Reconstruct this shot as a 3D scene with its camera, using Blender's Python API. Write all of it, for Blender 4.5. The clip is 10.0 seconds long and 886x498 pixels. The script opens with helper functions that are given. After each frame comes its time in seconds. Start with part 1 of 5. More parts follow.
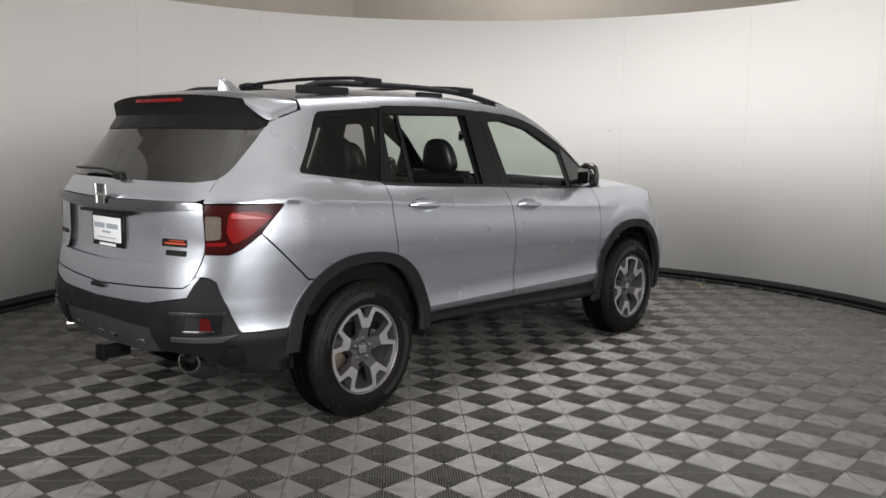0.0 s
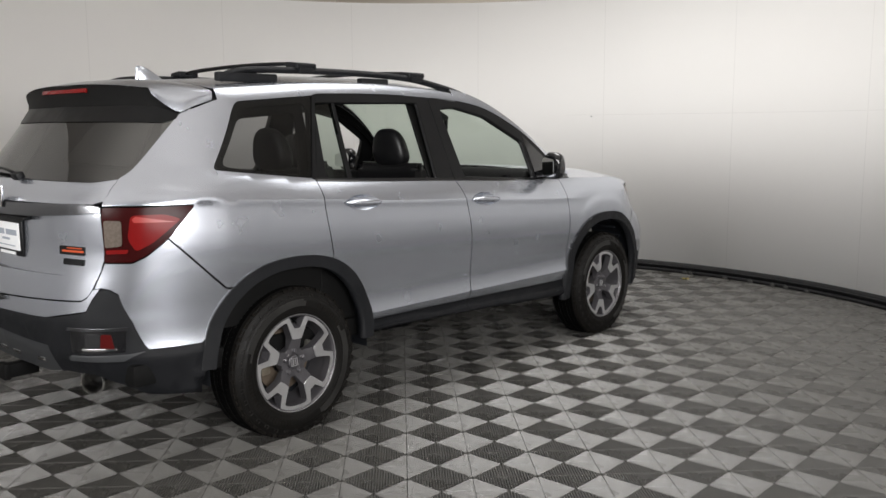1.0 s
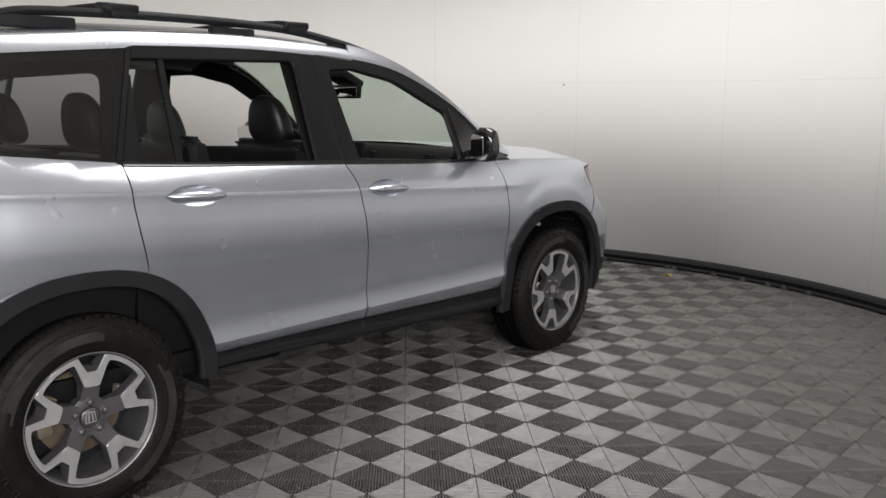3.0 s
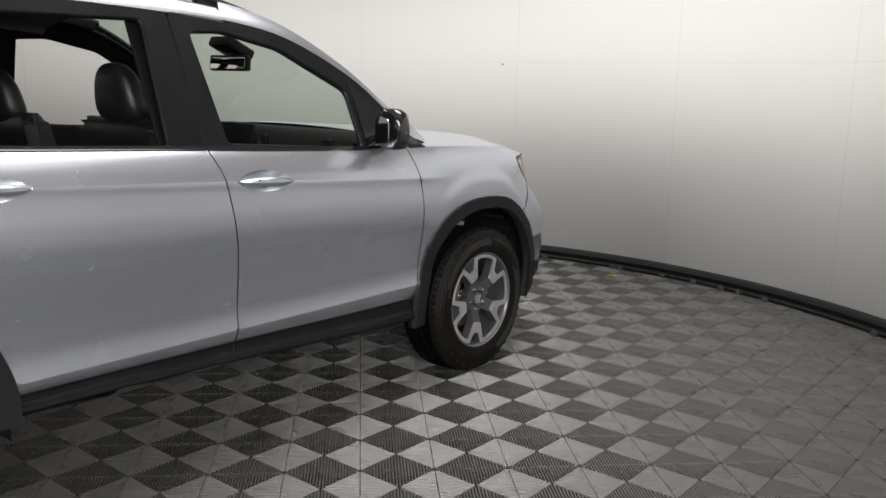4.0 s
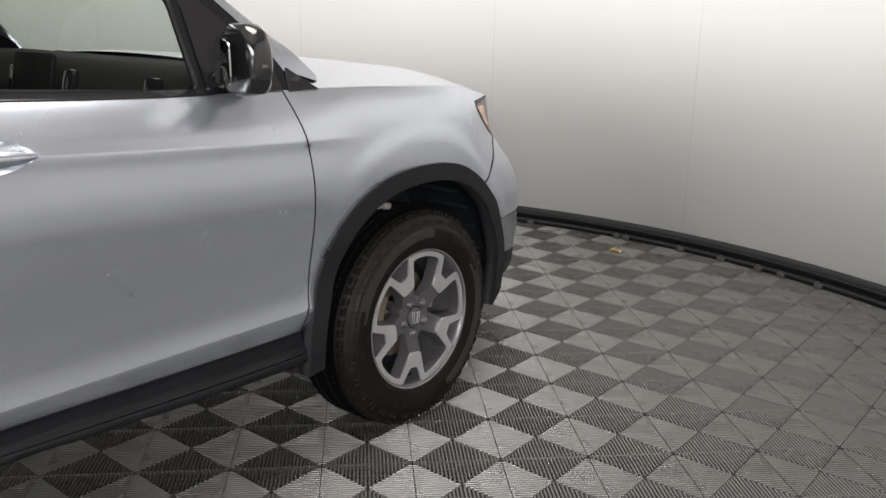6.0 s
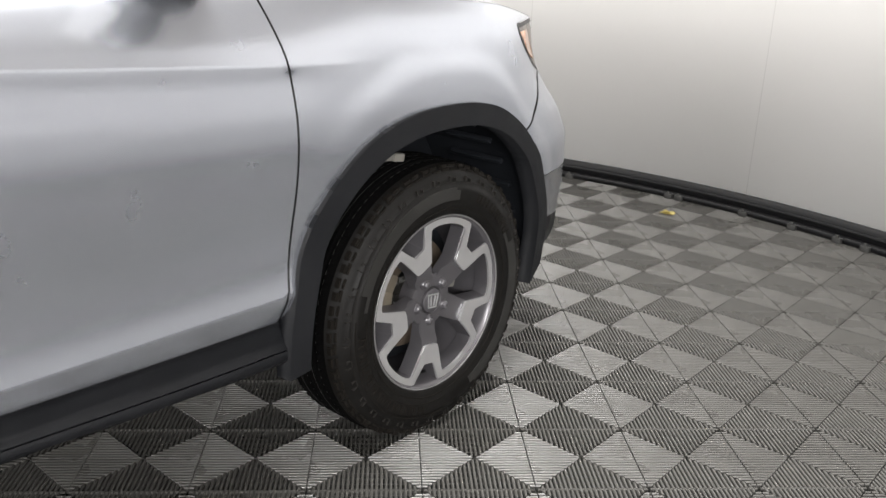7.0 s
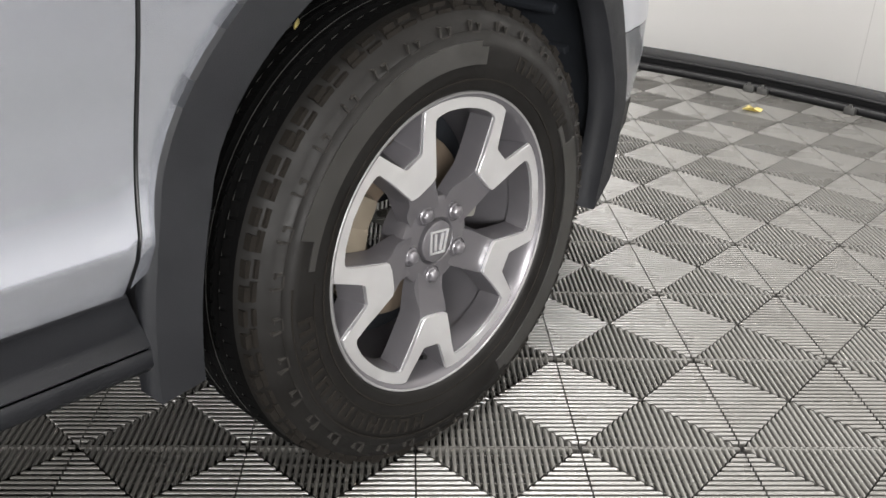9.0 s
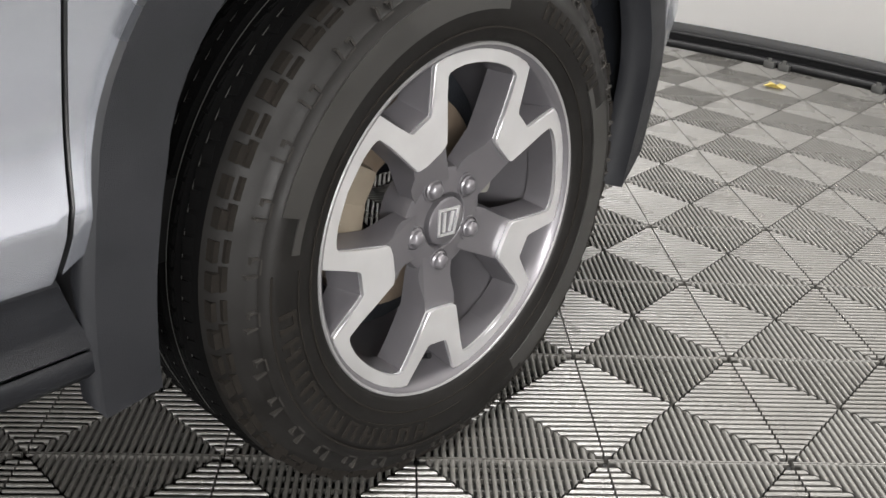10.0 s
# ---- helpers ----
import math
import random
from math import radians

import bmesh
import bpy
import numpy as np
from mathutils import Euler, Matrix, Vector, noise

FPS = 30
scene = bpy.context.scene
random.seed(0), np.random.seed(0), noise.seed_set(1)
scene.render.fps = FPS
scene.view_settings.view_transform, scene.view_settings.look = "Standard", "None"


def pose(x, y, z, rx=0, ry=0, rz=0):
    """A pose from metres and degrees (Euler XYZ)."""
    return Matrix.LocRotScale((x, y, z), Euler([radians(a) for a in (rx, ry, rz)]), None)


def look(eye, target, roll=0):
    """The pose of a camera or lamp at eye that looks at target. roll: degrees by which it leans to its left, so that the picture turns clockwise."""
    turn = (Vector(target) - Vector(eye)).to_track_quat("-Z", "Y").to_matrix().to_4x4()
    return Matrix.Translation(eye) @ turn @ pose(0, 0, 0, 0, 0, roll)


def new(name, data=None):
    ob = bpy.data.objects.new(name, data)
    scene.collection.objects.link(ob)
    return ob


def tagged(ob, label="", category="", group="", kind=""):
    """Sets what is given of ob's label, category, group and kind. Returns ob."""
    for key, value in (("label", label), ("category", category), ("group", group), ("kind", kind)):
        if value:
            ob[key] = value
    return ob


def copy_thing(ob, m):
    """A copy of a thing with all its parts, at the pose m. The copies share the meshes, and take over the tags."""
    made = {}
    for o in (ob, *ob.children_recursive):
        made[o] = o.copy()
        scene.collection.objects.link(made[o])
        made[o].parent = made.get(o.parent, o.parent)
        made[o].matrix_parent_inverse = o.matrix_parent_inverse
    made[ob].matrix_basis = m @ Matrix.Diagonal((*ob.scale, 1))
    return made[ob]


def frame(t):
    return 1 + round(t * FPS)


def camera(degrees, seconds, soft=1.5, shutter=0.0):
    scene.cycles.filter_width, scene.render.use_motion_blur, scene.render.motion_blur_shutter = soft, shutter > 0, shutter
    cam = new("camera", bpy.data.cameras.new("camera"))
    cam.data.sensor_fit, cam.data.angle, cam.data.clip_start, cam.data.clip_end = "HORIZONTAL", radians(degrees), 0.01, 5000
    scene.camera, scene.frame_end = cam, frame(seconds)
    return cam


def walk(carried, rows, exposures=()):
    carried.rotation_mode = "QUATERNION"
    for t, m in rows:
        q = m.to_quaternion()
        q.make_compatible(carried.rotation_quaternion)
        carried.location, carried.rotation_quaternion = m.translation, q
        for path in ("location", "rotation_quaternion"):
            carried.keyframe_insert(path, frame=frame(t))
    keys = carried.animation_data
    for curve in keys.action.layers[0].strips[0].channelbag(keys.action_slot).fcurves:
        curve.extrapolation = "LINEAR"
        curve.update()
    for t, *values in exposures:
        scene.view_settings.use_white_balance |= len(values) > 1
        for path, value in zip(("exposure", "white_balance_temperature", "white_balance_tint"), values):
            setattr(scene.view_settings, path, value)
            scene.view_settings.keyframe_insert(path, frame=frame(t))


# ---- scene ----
cam = camera(54.6, 10.0)
PATH = [
    (0, (4.254, -3.1, 1.496), (2.937, -1.617, 1.24), 0.6),
    (0.5, (4.194, -2.863, 1.487), (2.885, -1.373, 1.225), -0.3),
    (1, (4.21, -2.547, 1.505), (2.884, -1.076, 1.222), -0.3),
    (1.5, (4.158, -2.269, 1.492), (2.829, -0.804, 1.195), 0.0),
    (2, (4.027, -1.952, 1.491), (2.696, -0.492, 1.177), 0.1),
    (2.5, (3.924, -1.621, 1.488), (2.59, -0.171, 1.149), 0.1),
    (3.8, (3.551, -0.737, 1.471), (2.277, 0.757, 1.093), 0.9),
    (4, (3.477, -0.588, 1.449), (2.235, 0.932, 1.066), 1.2),
    (4.5, (3.315, -0.23, 1.46), (2.064, 1.277, 1.054), 1.3),
    (5, (3.14, 0.1, 1.424), (1.886, 1.597, 0.989), 1.4),
    (5.5, (2.943, 0.405, 1.391), (1.723, 1.919, 0.923), 1.4),
    (5.7, (2.863, 0.545, 1.382), (1.645, 2.054, 0.894), 1.1),
    (6.8, (2.411, 1.144, 1.283), (1.177, 2.58, 0.639), 1.6),
    (7, (2.332, 1.227, 1.245), (1.097, 2.658, 0.591), 2.1),
    (7.5, (2.152, 1.473, 1.165), (0.924, 2.882, 0.452), 1.7),
    (8, (1.988, 1.68, 1.072), (0.764, 3.045, 0.273), 1.6),
    (8.5, (1.85, 1.823, 0.986), (0.616, 3.161, 0.156), 1.3),
    (9, (1.752, 1.914, 0.929), (0.543, 3.259, 0.075), 2.0),
    (9.5, (1.676, 1.987, 0.878), (0.502, 3.35, 0.005), 3.0),
    (10, (1.616, 2.036, 0.842), (0.43, 3.376, -0.051), 3.0),
]
walk(cam, [(t, look(eye, target, roll)) for t, eye, target, roll in PATH],
     exposures=[(0.0, 0.13), (2.5, 0.15), (4.0, 0.2), (5.5, 0.42), (7.0, 1.02), (8.5, 1.78), (10.0, 1.83)])

# ---- light ----
world = bpy.data.worlds.new("world")
world.use_nodes = True
world.node_tree.nodes["Background"].inputs[0].default_value = (0.9, 0.95, 1.0, 1)
world.node_tree.nodes["Background"].inputs[1].default_value = 0.015
scene.world = world


def area_lamp(name, at, target, sx, sy, watts, colour=(1, 0.97, 0.93)):
    data = bpy.data.lights.new(name, "AREA")
    data.shape, data.size, data.size_y, data.energy, data.color = "RECTANGLE", sx, sy, watts, colour
    ob = new(name, data)
    ob.matrix_world = look(at, target)
    return ob


# the broad round light over the booth, and a tall soft light at its open side
disc = area_lamp("overhead_lamp", (0.7, 3.0, 5.0), (0.7, 3.001, 0), 3.4, 3.4, 84, (1, 0.985, 0.965))
disc.data.shape, disc.data.spread = "DISK", radians(98)
# unseen fill lamp, added to brighten the tailgate and the left wall
area_lamp("rear_fill", (0.4, -6.2, 2.8), (-2.2, 1.2, 1.0), 4.2, 1.8, 270, (1, 0.985, 0.975))
area_lamp("bay_light", (6.9, -1.9, 2.3), (-0.4, 3.2, 1.0), 5.0, 1.8, 440, (1, 0.985, 0.975))
# unseen fill lamp, added to brighten the shop wall above the booth's rim
area_lamp("shop_fill", (-4.2, 6.4, 5.2), (-5.4, 8.6, 3.4), 3.0, 0.8, 70, (1, 0.95, 0.9))


# ---- materials ----
def material(name, base, rough=0.5, metal=0.0, spec=0.5, coat=0.0, vary=0.0, scale=8.0, bump=0.0, bump_scale=200.0, rvary=0.0):
    """A principled surface with two scales of mottling in colour, roughness and relief."""
    m = bpy.data.materials.new(name)
    m.use_nodes = True
    nt = m.node_tree
    b = nt.nodes["Principled BSDF"]
    b.inputs["Base Color"].default_value = (*base, 1)
    b.inputs["Roughness"].default_value = rough
    b.inputs["Metallic"].default_value = metal
    b.inputs["Specular IOR Level"].default_value = spec
    b.inputs["Coat Weight"].default_value = coat
    b.inputs["Coat Roughness"].default_value = 0.1
    co = nt.nodes.new("ShaderNodeTexCoord")
    if vary or rvary:
        n1 = nt.nodes.new("ShaderNodeTexNoise")
        n1.inputs["Scale"].default_value, n1.inputs["Detail"].default_value = scale, 8
        nt.links.new(co.outputs["Object"], n1.inputs["Vector"])
        if vary:
            mix = nt.nodes.new("ShaderNodeMix")
            mix.data_type = "RGBA"
            mix.inputs[6].default_value = (*[c * (1 - vary) for c in base], 1)
            mix.inputs[7].default_value = (*[min(1, c * (1 + vary)) for c in base], 1)
            nt.links.new(n1.outputs["Fac"], mix.inputs[0])
            nt.links.new(mix.outputs[2], b.inputs["Base Color"])
        if rvary:
            mr = nt.nodes.new("ShaderNodeMapRange")
            mr.inputs[1].default_value, mr.inputs[2].default_value = 0.3, 0.7
            mr.inputs[3].default_value, mr.inputs[4].default_value = max(0.02, rough - rvary), min(1, rough + rvary)
            nt.links.new(n1.outputs["Fac"], mr.inputs[0])
            nt.links.new(mr.outputs[0], b.inputs["Roughness"])
    if bump:
        n2 = nt.nodes.new("ShaderNodeTexNoise")
        n2.inputs["Scale"].default_value, n2.inputs["Detail"].default_value = bump_scale, 4
        nt.links.new(co.outputs["Object"], n2.inputs["Vector"])
        bp = nt.nodes.new("ShaderNodeBump")
        bp.inputs["Strength"].default_value, bp.inputs["Distance"].default_value = bump, 0.002
        nt.links.new(n2.outputs["Fac"], bp.inputs["Height"])
        nt.links.new(bp.outputs["Normal"], b.inputs["Normal"])
    return m


WALL = material("wall_white", (0.82, 0.81, 0.795), 0.75, vary=0.03, scale=0.6, bump=0.05, bump_scale=60)
BLACK = material("black_trim", (0.008, 0.008, 0.0087), 0.5, spec=0.3, bump=0.1, bump_scale=300)
GAPSHADE = material("gap_shade_subfloor", (0.008, 0.008, 0.008), 0.9, vary=0.3)
TILE = material("grey_tile_plastic", (0.075, 0.0725, 0.067), 0.30, spec=1.0, vary=0.18, scale=5, bump=0.15, bump_scale=500, rvary=0.1)
CEIL = material("pale_ceiling", (0.78, 0.75, 0.71), 0.9, vary=0.1, scale=1.0)
SHOP = material("shop_wall", (0.56, 0.52, 0.47), 0.9, vary=0.1, scale=1.0)


def mesh_object(name, verts, faces, mat, parent=None, smooth=False):
    me = bpy.data.meshes.new(name)
    me.from_pydata(verts, [], faces)
    me.materials.append(mat)
    if smooth:
        me.polygons.foreach_set("use_smooth", [True] * len(me.polygons))
    me.update()
    ob = new(name, me)
    ob.parent = parent
    return ob


# ---- the booth ----
CX, CY, RADIUS, RIM = 0.27, 1.60, 3.975, 2.84
A0, A1 = radians(2), radians(262)


def arc_wall(name, r0, r1, z0, z1, mat, n=160, a0=A0, a1=A1, at=(CX, CY)):
    v, f = [], []
    for i in range(n + 1):
        a = a0 + (a1 - a0) * i / n
        c, s = math.cos(a), math.sin(a)
        for r, z in ((r0, z0), (r0, z1), (r1, z1), (r1, z0)):
            v.append((at[0] + r * c, at[1] + r * s, z))
    for i in range(n):
        for k in range(4):
            f.append((4 * i + k, 4 * i + (k + 1) % 4, 4 * i + 4 + (k + 1) % 4, 4 * i + 4 + k))
    f += [(3, 2, 1, 0), (4 * n, 4 * n + 1, 4 * n + 2, 4 * n + 3)]
    ob = mesh_object(name, v, f, mat)
    bm = bmesh.new()
    bm.from_mesh(ob.data)
    bmesh.ops.recalc_face_normals(bm, faces=bm.faces)
    bm.to_mesh(ob.data)
    for p in ob.data.polygons:
        p.use_smooth = abs(p.normal.z) < 0.1
    return ob


tagged(arc_wall("wall_curved", RADIUS, RADIUS + 0.08, 0.0, RIM, WALL), "smooth off-white curved booth wall", "wall", kind="structure")

# unseen white wall, added to throw soft light back onto car and booth
tagged(arc_wall("wall_bounce", 5.6, 5.68, 0.0, RIM, WALL, 90, radians(-136), radians(46), (2.35, -1.75)), "plain off-white bounce wall added round the open side", "wall", kind="structure")

# ---- ribbed floor tiles ----
OX, OY, TH, PITCH = 0.539, 2.367, radians(44.82), 0.2825
RIBS = 24
tc, ts = math.cos(TH), math.sin(TH)


def tile_geometry():
    """One square tile: four fans of upright ribs, each fan square to its edge, on low cross bars."""
    v, f = [], []

    smooth = []

    def bar(pts, z0, z1):
        k = len(v)
        v.extend([(x, y, z0) for x, y in pts] + [(x, y, z1) for x, y in pts])
        f.append((k + 4, k + 5, k + 6, k + 7))
        f.extend([(k + i, k + (i + 1) % 4, k + 4 + (i + 1) % 4, k + 4 + i) for i in range(4)])
        smooth.extend([False] * 5)

    def rib(c, s, x, w, y0, drop):
        """One rib with a rounded back, from the tile's edge to its diagonal."""
        k = len(v)
        for e in range(2):
            for t, z in ((-1, -0.018), (-1, -0.0036), (-0.86, -0.0017), (-0.5, -0.0004), (0, 0.0), (0.5, -0.0004), (0.86, -0.0017), (1, -0.0036), (1, -0.018)):
                px = x + w * t
                py = y0 if e == 0 else -abs(px) - drop
                v.append((px * c - py * s, px * s + py * c, z))
        for i in range(8):
            f.append((k + i, k + 9 + i, k + 10 + i, k + 1 + i))
        smooth.extend([True] * 8)

    h, p = PITCH / 2, PITCH / RIBS
    w, g = p * 0.31, 0.0016
    for quarter in range(4):
        c, s = [(1, 0), (0, 1), (-1, 0), (0, -1)][quarter]

        def put(pts, z0, z1):
            bar([(x * c - y * s, x * s + y * c) for x, y in pts], z0, z1)

        for i in range(RIBS):
            x = -h + p * (i + 0.5)
            if abs(x) > h - 0.006:
                continue
            rib(c, s, x, w, -h + g, 0.002)
        for i in range(1, RIBS // 2, 2):
            y = -h + p * i
            e = abs(y) - 0.004
            if e > 0.004:
                put([(-e, y - 0.0012), (e, y - 0.0012), (e, y + 0.0012), (-e, y + 0.0012)], -0.018, -0.0085)
        if quarter % 2 == 0:
            put([(-h + 0.004, -h + 0.0008), (h - 0.004, -h + 0.0008), (h - 0.004, -h + 0.0030), (-h + 0.004, -h + 0.0030)], -0.018, -0.0008)
    return np.array(v), f, smooth


tv, tf, tsmooth = tile_geometry()
# the sheet below is coloured near-black to put shade into the rib gaps
floor = mesh_object("floor", [(-9, -9, -0.018), (9, -9, -0.018), (9, 9, -0.018), (-9, 9, -0.018)], [(0, 1, 2, 3)], GAPSHADE)
tagged(floor, "grey ribbed interlocking plastic tile floor", "floor", kind="structure")
tile_mesh = bpy.data.meshes.new("tile")
tile_mesh.from_pydata(tv.tolist(), [], tf)
tile_mesh.materials.append(TILE)
tile_mesh.polygons.foreach_set("use_smooth", tsmooth)
near, far = [], []
for i in range(-26, 22):
    for j in range(-24, 22):
        a, b = (i + 0.5) * PITCH, (j + 0.5) * PITCH
        x, y = OX + a * tc - b * ts, OY + a * ts + b * tc
        inside = math.hypot(x - CX, y - CY) < RADIUS + 0.15
        front = -4.2 < (x - CX) * 0.707 + (y - CY) * -0.707 and (x < 5.6 and y > -4.6 and x - y < 8.6)
        if not (inside or (front and x - CX > (y - CY) * 1.0 - 0.0 and abs(x - CX) < 5.5 and y < 4.5)):
            continue
        (near if (x > 0.2 and -2.2 < y < 5.2 and x < 4.0) else far).append((x, y))
near.sort(key=lambda q: math.hypot(q[0] - 1.6, q[1] - 2.2))
far += near[300:]
for x, y in near[:300]:
    ob = new("tile", tile_mesh)
    ob.parent, ob.matrix_basis = floor, pose(x, y, 0, 0, 0, math.degrees(TH))
rot = np.array([[tc, ts, 0], [-ts, tc, 0], [0, 0, 1]])
base = tv @ rot
n = len(tv)
fa = np.array(tf)
allv = np.concatenate([base + np.array([x, y, 0]) for x, y in far])
allf = np.concatenate([fa + n * k for k in range(len(far))])
me = bpy.data.meshes.new("far_tile")
me.vertices.add(len(allv))
me.vertices.foreach_set("co", allv.ravel())
me.loops.add(allf.size)
me.loops.foreach_set("vertex_index", allf.ravel())
me.polygons.add(len(allf))
me.polygons.foreach_set("loop_start", np.arange(0, allf.size, 4))
me.materials.append(TILE)
me.update(calc_edges=True)
me.polygons.foreach_set("use_smooth", tsmooth * len(far))
ob = new("far_tile", me)
ob.parent = floor
tagged(ob, kind="stuff")

# ---- car materials ----
def paint_silver():
    m = material("silver_metallic_paint", (0.54, 0.57, 0.63), 0.26, metal=0.88, coat=0.25)
    nt = m.node_tree
    b = nt.nodes["Principled BSDF"]
    co = nt.nodes.new("ShaderNodeTexCoord")
    fl = nt.nodes.new("ShaderNodeTexNoise")
    fl.inputs["Scale"].default_value, fl.inputs["Detail"].default_value = 1400, 2
    nt.links.new(co.outputs["Object"], fl.inputs["Vector"])
    mix = nt.nodes.new("ShaderNodeMix")
    mix.data_type = "RGBA"
    mix.inputs[6].default_value, mix.inputs[7].default_value = (0.48, 0.503, 0.56, 1), (0.61, 0.638, 0.70, 1)
    nt.links.new(fl.outputs["Fac"], mix.inputs[0])
    nt.links.new(mix.outputs[2], b.inputs["Base Color"])
    dirt = nt.nodes.new("ShaderNodeTexNoise")
    dirt.inputs["Scale"].default_value, dirt.inputs["Detail"].default_value = 7, 8
    nt.links.new(co.outputs["Object"], dirt.inputs["Vector"])
    mr = nt.nodes.new("ShaderNodeMapRange")
    mr.inputs[1].default_value, mr.inputs[2].default_value, mr.inputs[3].default_value, mr.inputs[4].default_value = 0.1, 0.9, 0.23, 0.29
    nt.links.new(dirt.outputs["Fac"], mr.inputs[0])
    nt.links.new(mr.outputs[0], b.inputs["Roughness"])
    return m


def glass_material(name, tint, gloss=0.06):
    """Thin tinted pane: see-through by tint, with a clear gloss."""
    m = bpy.data.materials.new(name)
    m.use_nodes = True
    nt = m.node_tree
    nt.nodes.remove(nt.nodes["Principled BSDF"])
    out = nt.nodes["Material Output"]
    tr = nt.nodes.new("ShaderNodeBsdfTransparent")
    tr.inputs[0].default_value = (*tint, 1)
    gl = nt.nodes.new("ShaderNodeBsdfGlossy")
    gl.inputs["Roughness"].default_value = 0.02
    lw = nt.nodes.new("ShaderNodeLayerWeight")
    lw.inputs["Blend"].default_value = 0.5
    pw = nt.nodes.new("ShaderNodeMath")
    pw.operation = "POWER"
    pw.inputs[1].default_value = 5
    nt.links.new(lw.outputs["Facing"], pw.inputs[0])
    fr = nt.nodes.new("ShaderNodeMath")
    fr.operation = "MULTIPLY_ADD"
    fr.inputs[1].default_value, fr.inputs[2].default_value = 0.9, gloss
    nt.links.new(pw.outputs[0], fr.inputs[0])
    mx = nt.nodes.new("ShaderNodeMixShader")
    nt.links.new(fr.outputs[0], mx.inputs[0])
    nt.links.new(tr.outputs[0], mx.inputs[1])
    nt.links.new(gl.outputs[0], mx.inputs[2])
    nt.links.new(mx.outputs[0], out.inputs[0])
    return m


PAINT = paint_silver()
CLAD = material("dark_grey_cladding", (0.0074, 0.0079, 0.0094), 0.5, spec=0.22, vary=0.25, scale=14, bump=0.35, bump_scale=900, rvary=0.12)
GLOSS = material("gloss_black_plastic", (0.008, 0.008, 0.009), 0.12, coat=0.5)
SATIN = material("satin_black_plastic", (0.0045, 0.0046, 0.0051), 0.40, spec=0.22, rvary=0.06)
RUBBER = material("tyre_rubber", (0.0042, 0.0038, 0.0034), 0.55, spec=0.2, vary=0.35, scale=18, bump=0.12, bump_scale=700, rvary=0.15)
RUBBERGLOSS = material("smooth_tyre_rubber", (0.0085, 0.0079, 0.0070), 0.42, spec=0.9, vary=0.3, scale=18, bump=0.08, bump_scale=700, rvary=0.1)
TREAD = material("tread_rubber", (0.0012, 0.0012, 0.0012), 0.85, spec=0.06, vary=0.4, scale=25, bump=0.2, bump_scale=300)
DUSTGLINT = material("dusty_glint_edge", (0.035, 0.034, 0.032), 0.8, vary=0.6, scale=40)
MUD = material("dusty_shoulder_rubber", (0.0066, 0.0054, 0.0042), 0.8, spec=0.15, vary=0.4, scale=30, bump=0.3, bump_scale=300)
WORNEDGE = material("worn_rubber_edge", (0.0125, 0.0112, 0.0098), 0.6, spec=0.35, vary=0.5, scale=60)
MACHINED = material("machined_alloy", (0.76, 0.76, 0.77), 0.38, metal=0.9, vary=0.05, scale=40, rvary=0.06)
RIMGREY = material("grey_painted_alloy", (0.095, 0.091, 0.098), 0.42, metal=0.5, coat=0.3, vary=0.1, scale=20)
CHROME = material("chrome", (0.75, 0.75, 0.76), 0.08, metal=1.0)
DARKCHROME = material("dark_chrome", (0.20, 0.205, 0.22), 0.2, metal=1.0)
LIPGREY = material("worn_rim_lip", (0.36, 0.355, 0.36), 0.45, metal=0.8, vary=0.15, scale=30)
STEEL = material("brake_steel", (0.17, 0.145, 0.11), 0.55, metal=0.5, vary=0.2, scale=30)
RUST = material("rusty_brake", (0.085, 0.063, 0.044), 0.8, vary=0.4, scale=25)
REDLENS = material("red_lamp_lens", (0.15, 0.006, 0.006), 0.25, spec=0.15, coat=0.03, vary=0.15, scale=30)
REFLECTOR = material("red_reflector", (0.06, 0.004, 0.004), 0.3, spec=0.2)
SMOKED = material("smoked_lamp_lens", (0.022, 0.022, 0.023), 0.25, spec=0.3)
DARKRED = material("dark_red_lamp_lens", (0.026, 0.002, 0.002), 0.25, spec=0.15)
CLEARLENS = material("clear_lamp_lens", (0.11, 0.09, 0.075), 0.25, spec=0.3, vary=0.4, scale=90)
PLATEWHITE = material("plate_white", (0.78, 0.79, 0.80), 0.35, vary=0.03, scale=20)
INKGREY = material("plate_ink", (0.30, 0.33, 0.38), 0.5)
ORANGE = material("orange_badge", (0.45, 0.07, 0.02), 0.35)
LEATHER = material("black_leather", (0.009, 0.009, 0.010), 0.42, vary=0.2, scale=12, bump=0.4, bump_scale=350, rvary=0.08)
CABIN = material("dark_cabin_plastic", (0.0045, 0.0045, 0.0045), 0.65, spec=0.12, bump=0.25, bump_scale=500)
HEADLINER = material("grey_headliner", (0.10, 0.10, 0.10), 0.95, vary=0.1, scale=40)
GLASSREAR = glass_material("dark_rear_glass", (0.10, 0.10, 0.10), gloss=0.20)
GLASSDARK = glass_material("privacy_glass", (0.42, 0.425, 0.42))
LIGHTRED = material("pale_red_reflection", (0.30, 0.03, 0.025), 0.3)
GLASSMID = glass_material("tinted_glass", (0.62, 0.70, 0.63))
MIRROR = material("mirror_glass", (0.85, 0.86, 0.86), 0.02, metal=1.0)
AMBER = material("amber_lamp_lens", (0.50, 0.27, 0.16), 0.2, coat=0.6)
PALE = material("pale_grey_plastic", (0.14, 0.135, 0.12), 0.6, vary=0.2, scale=40)
LINER = material("wheel_well_liner", (0.0070, 0.0082, 0.0105), 0.6, spec=0.3, vary=0.4, scale=16, bump=0.3, bump_scale=200)


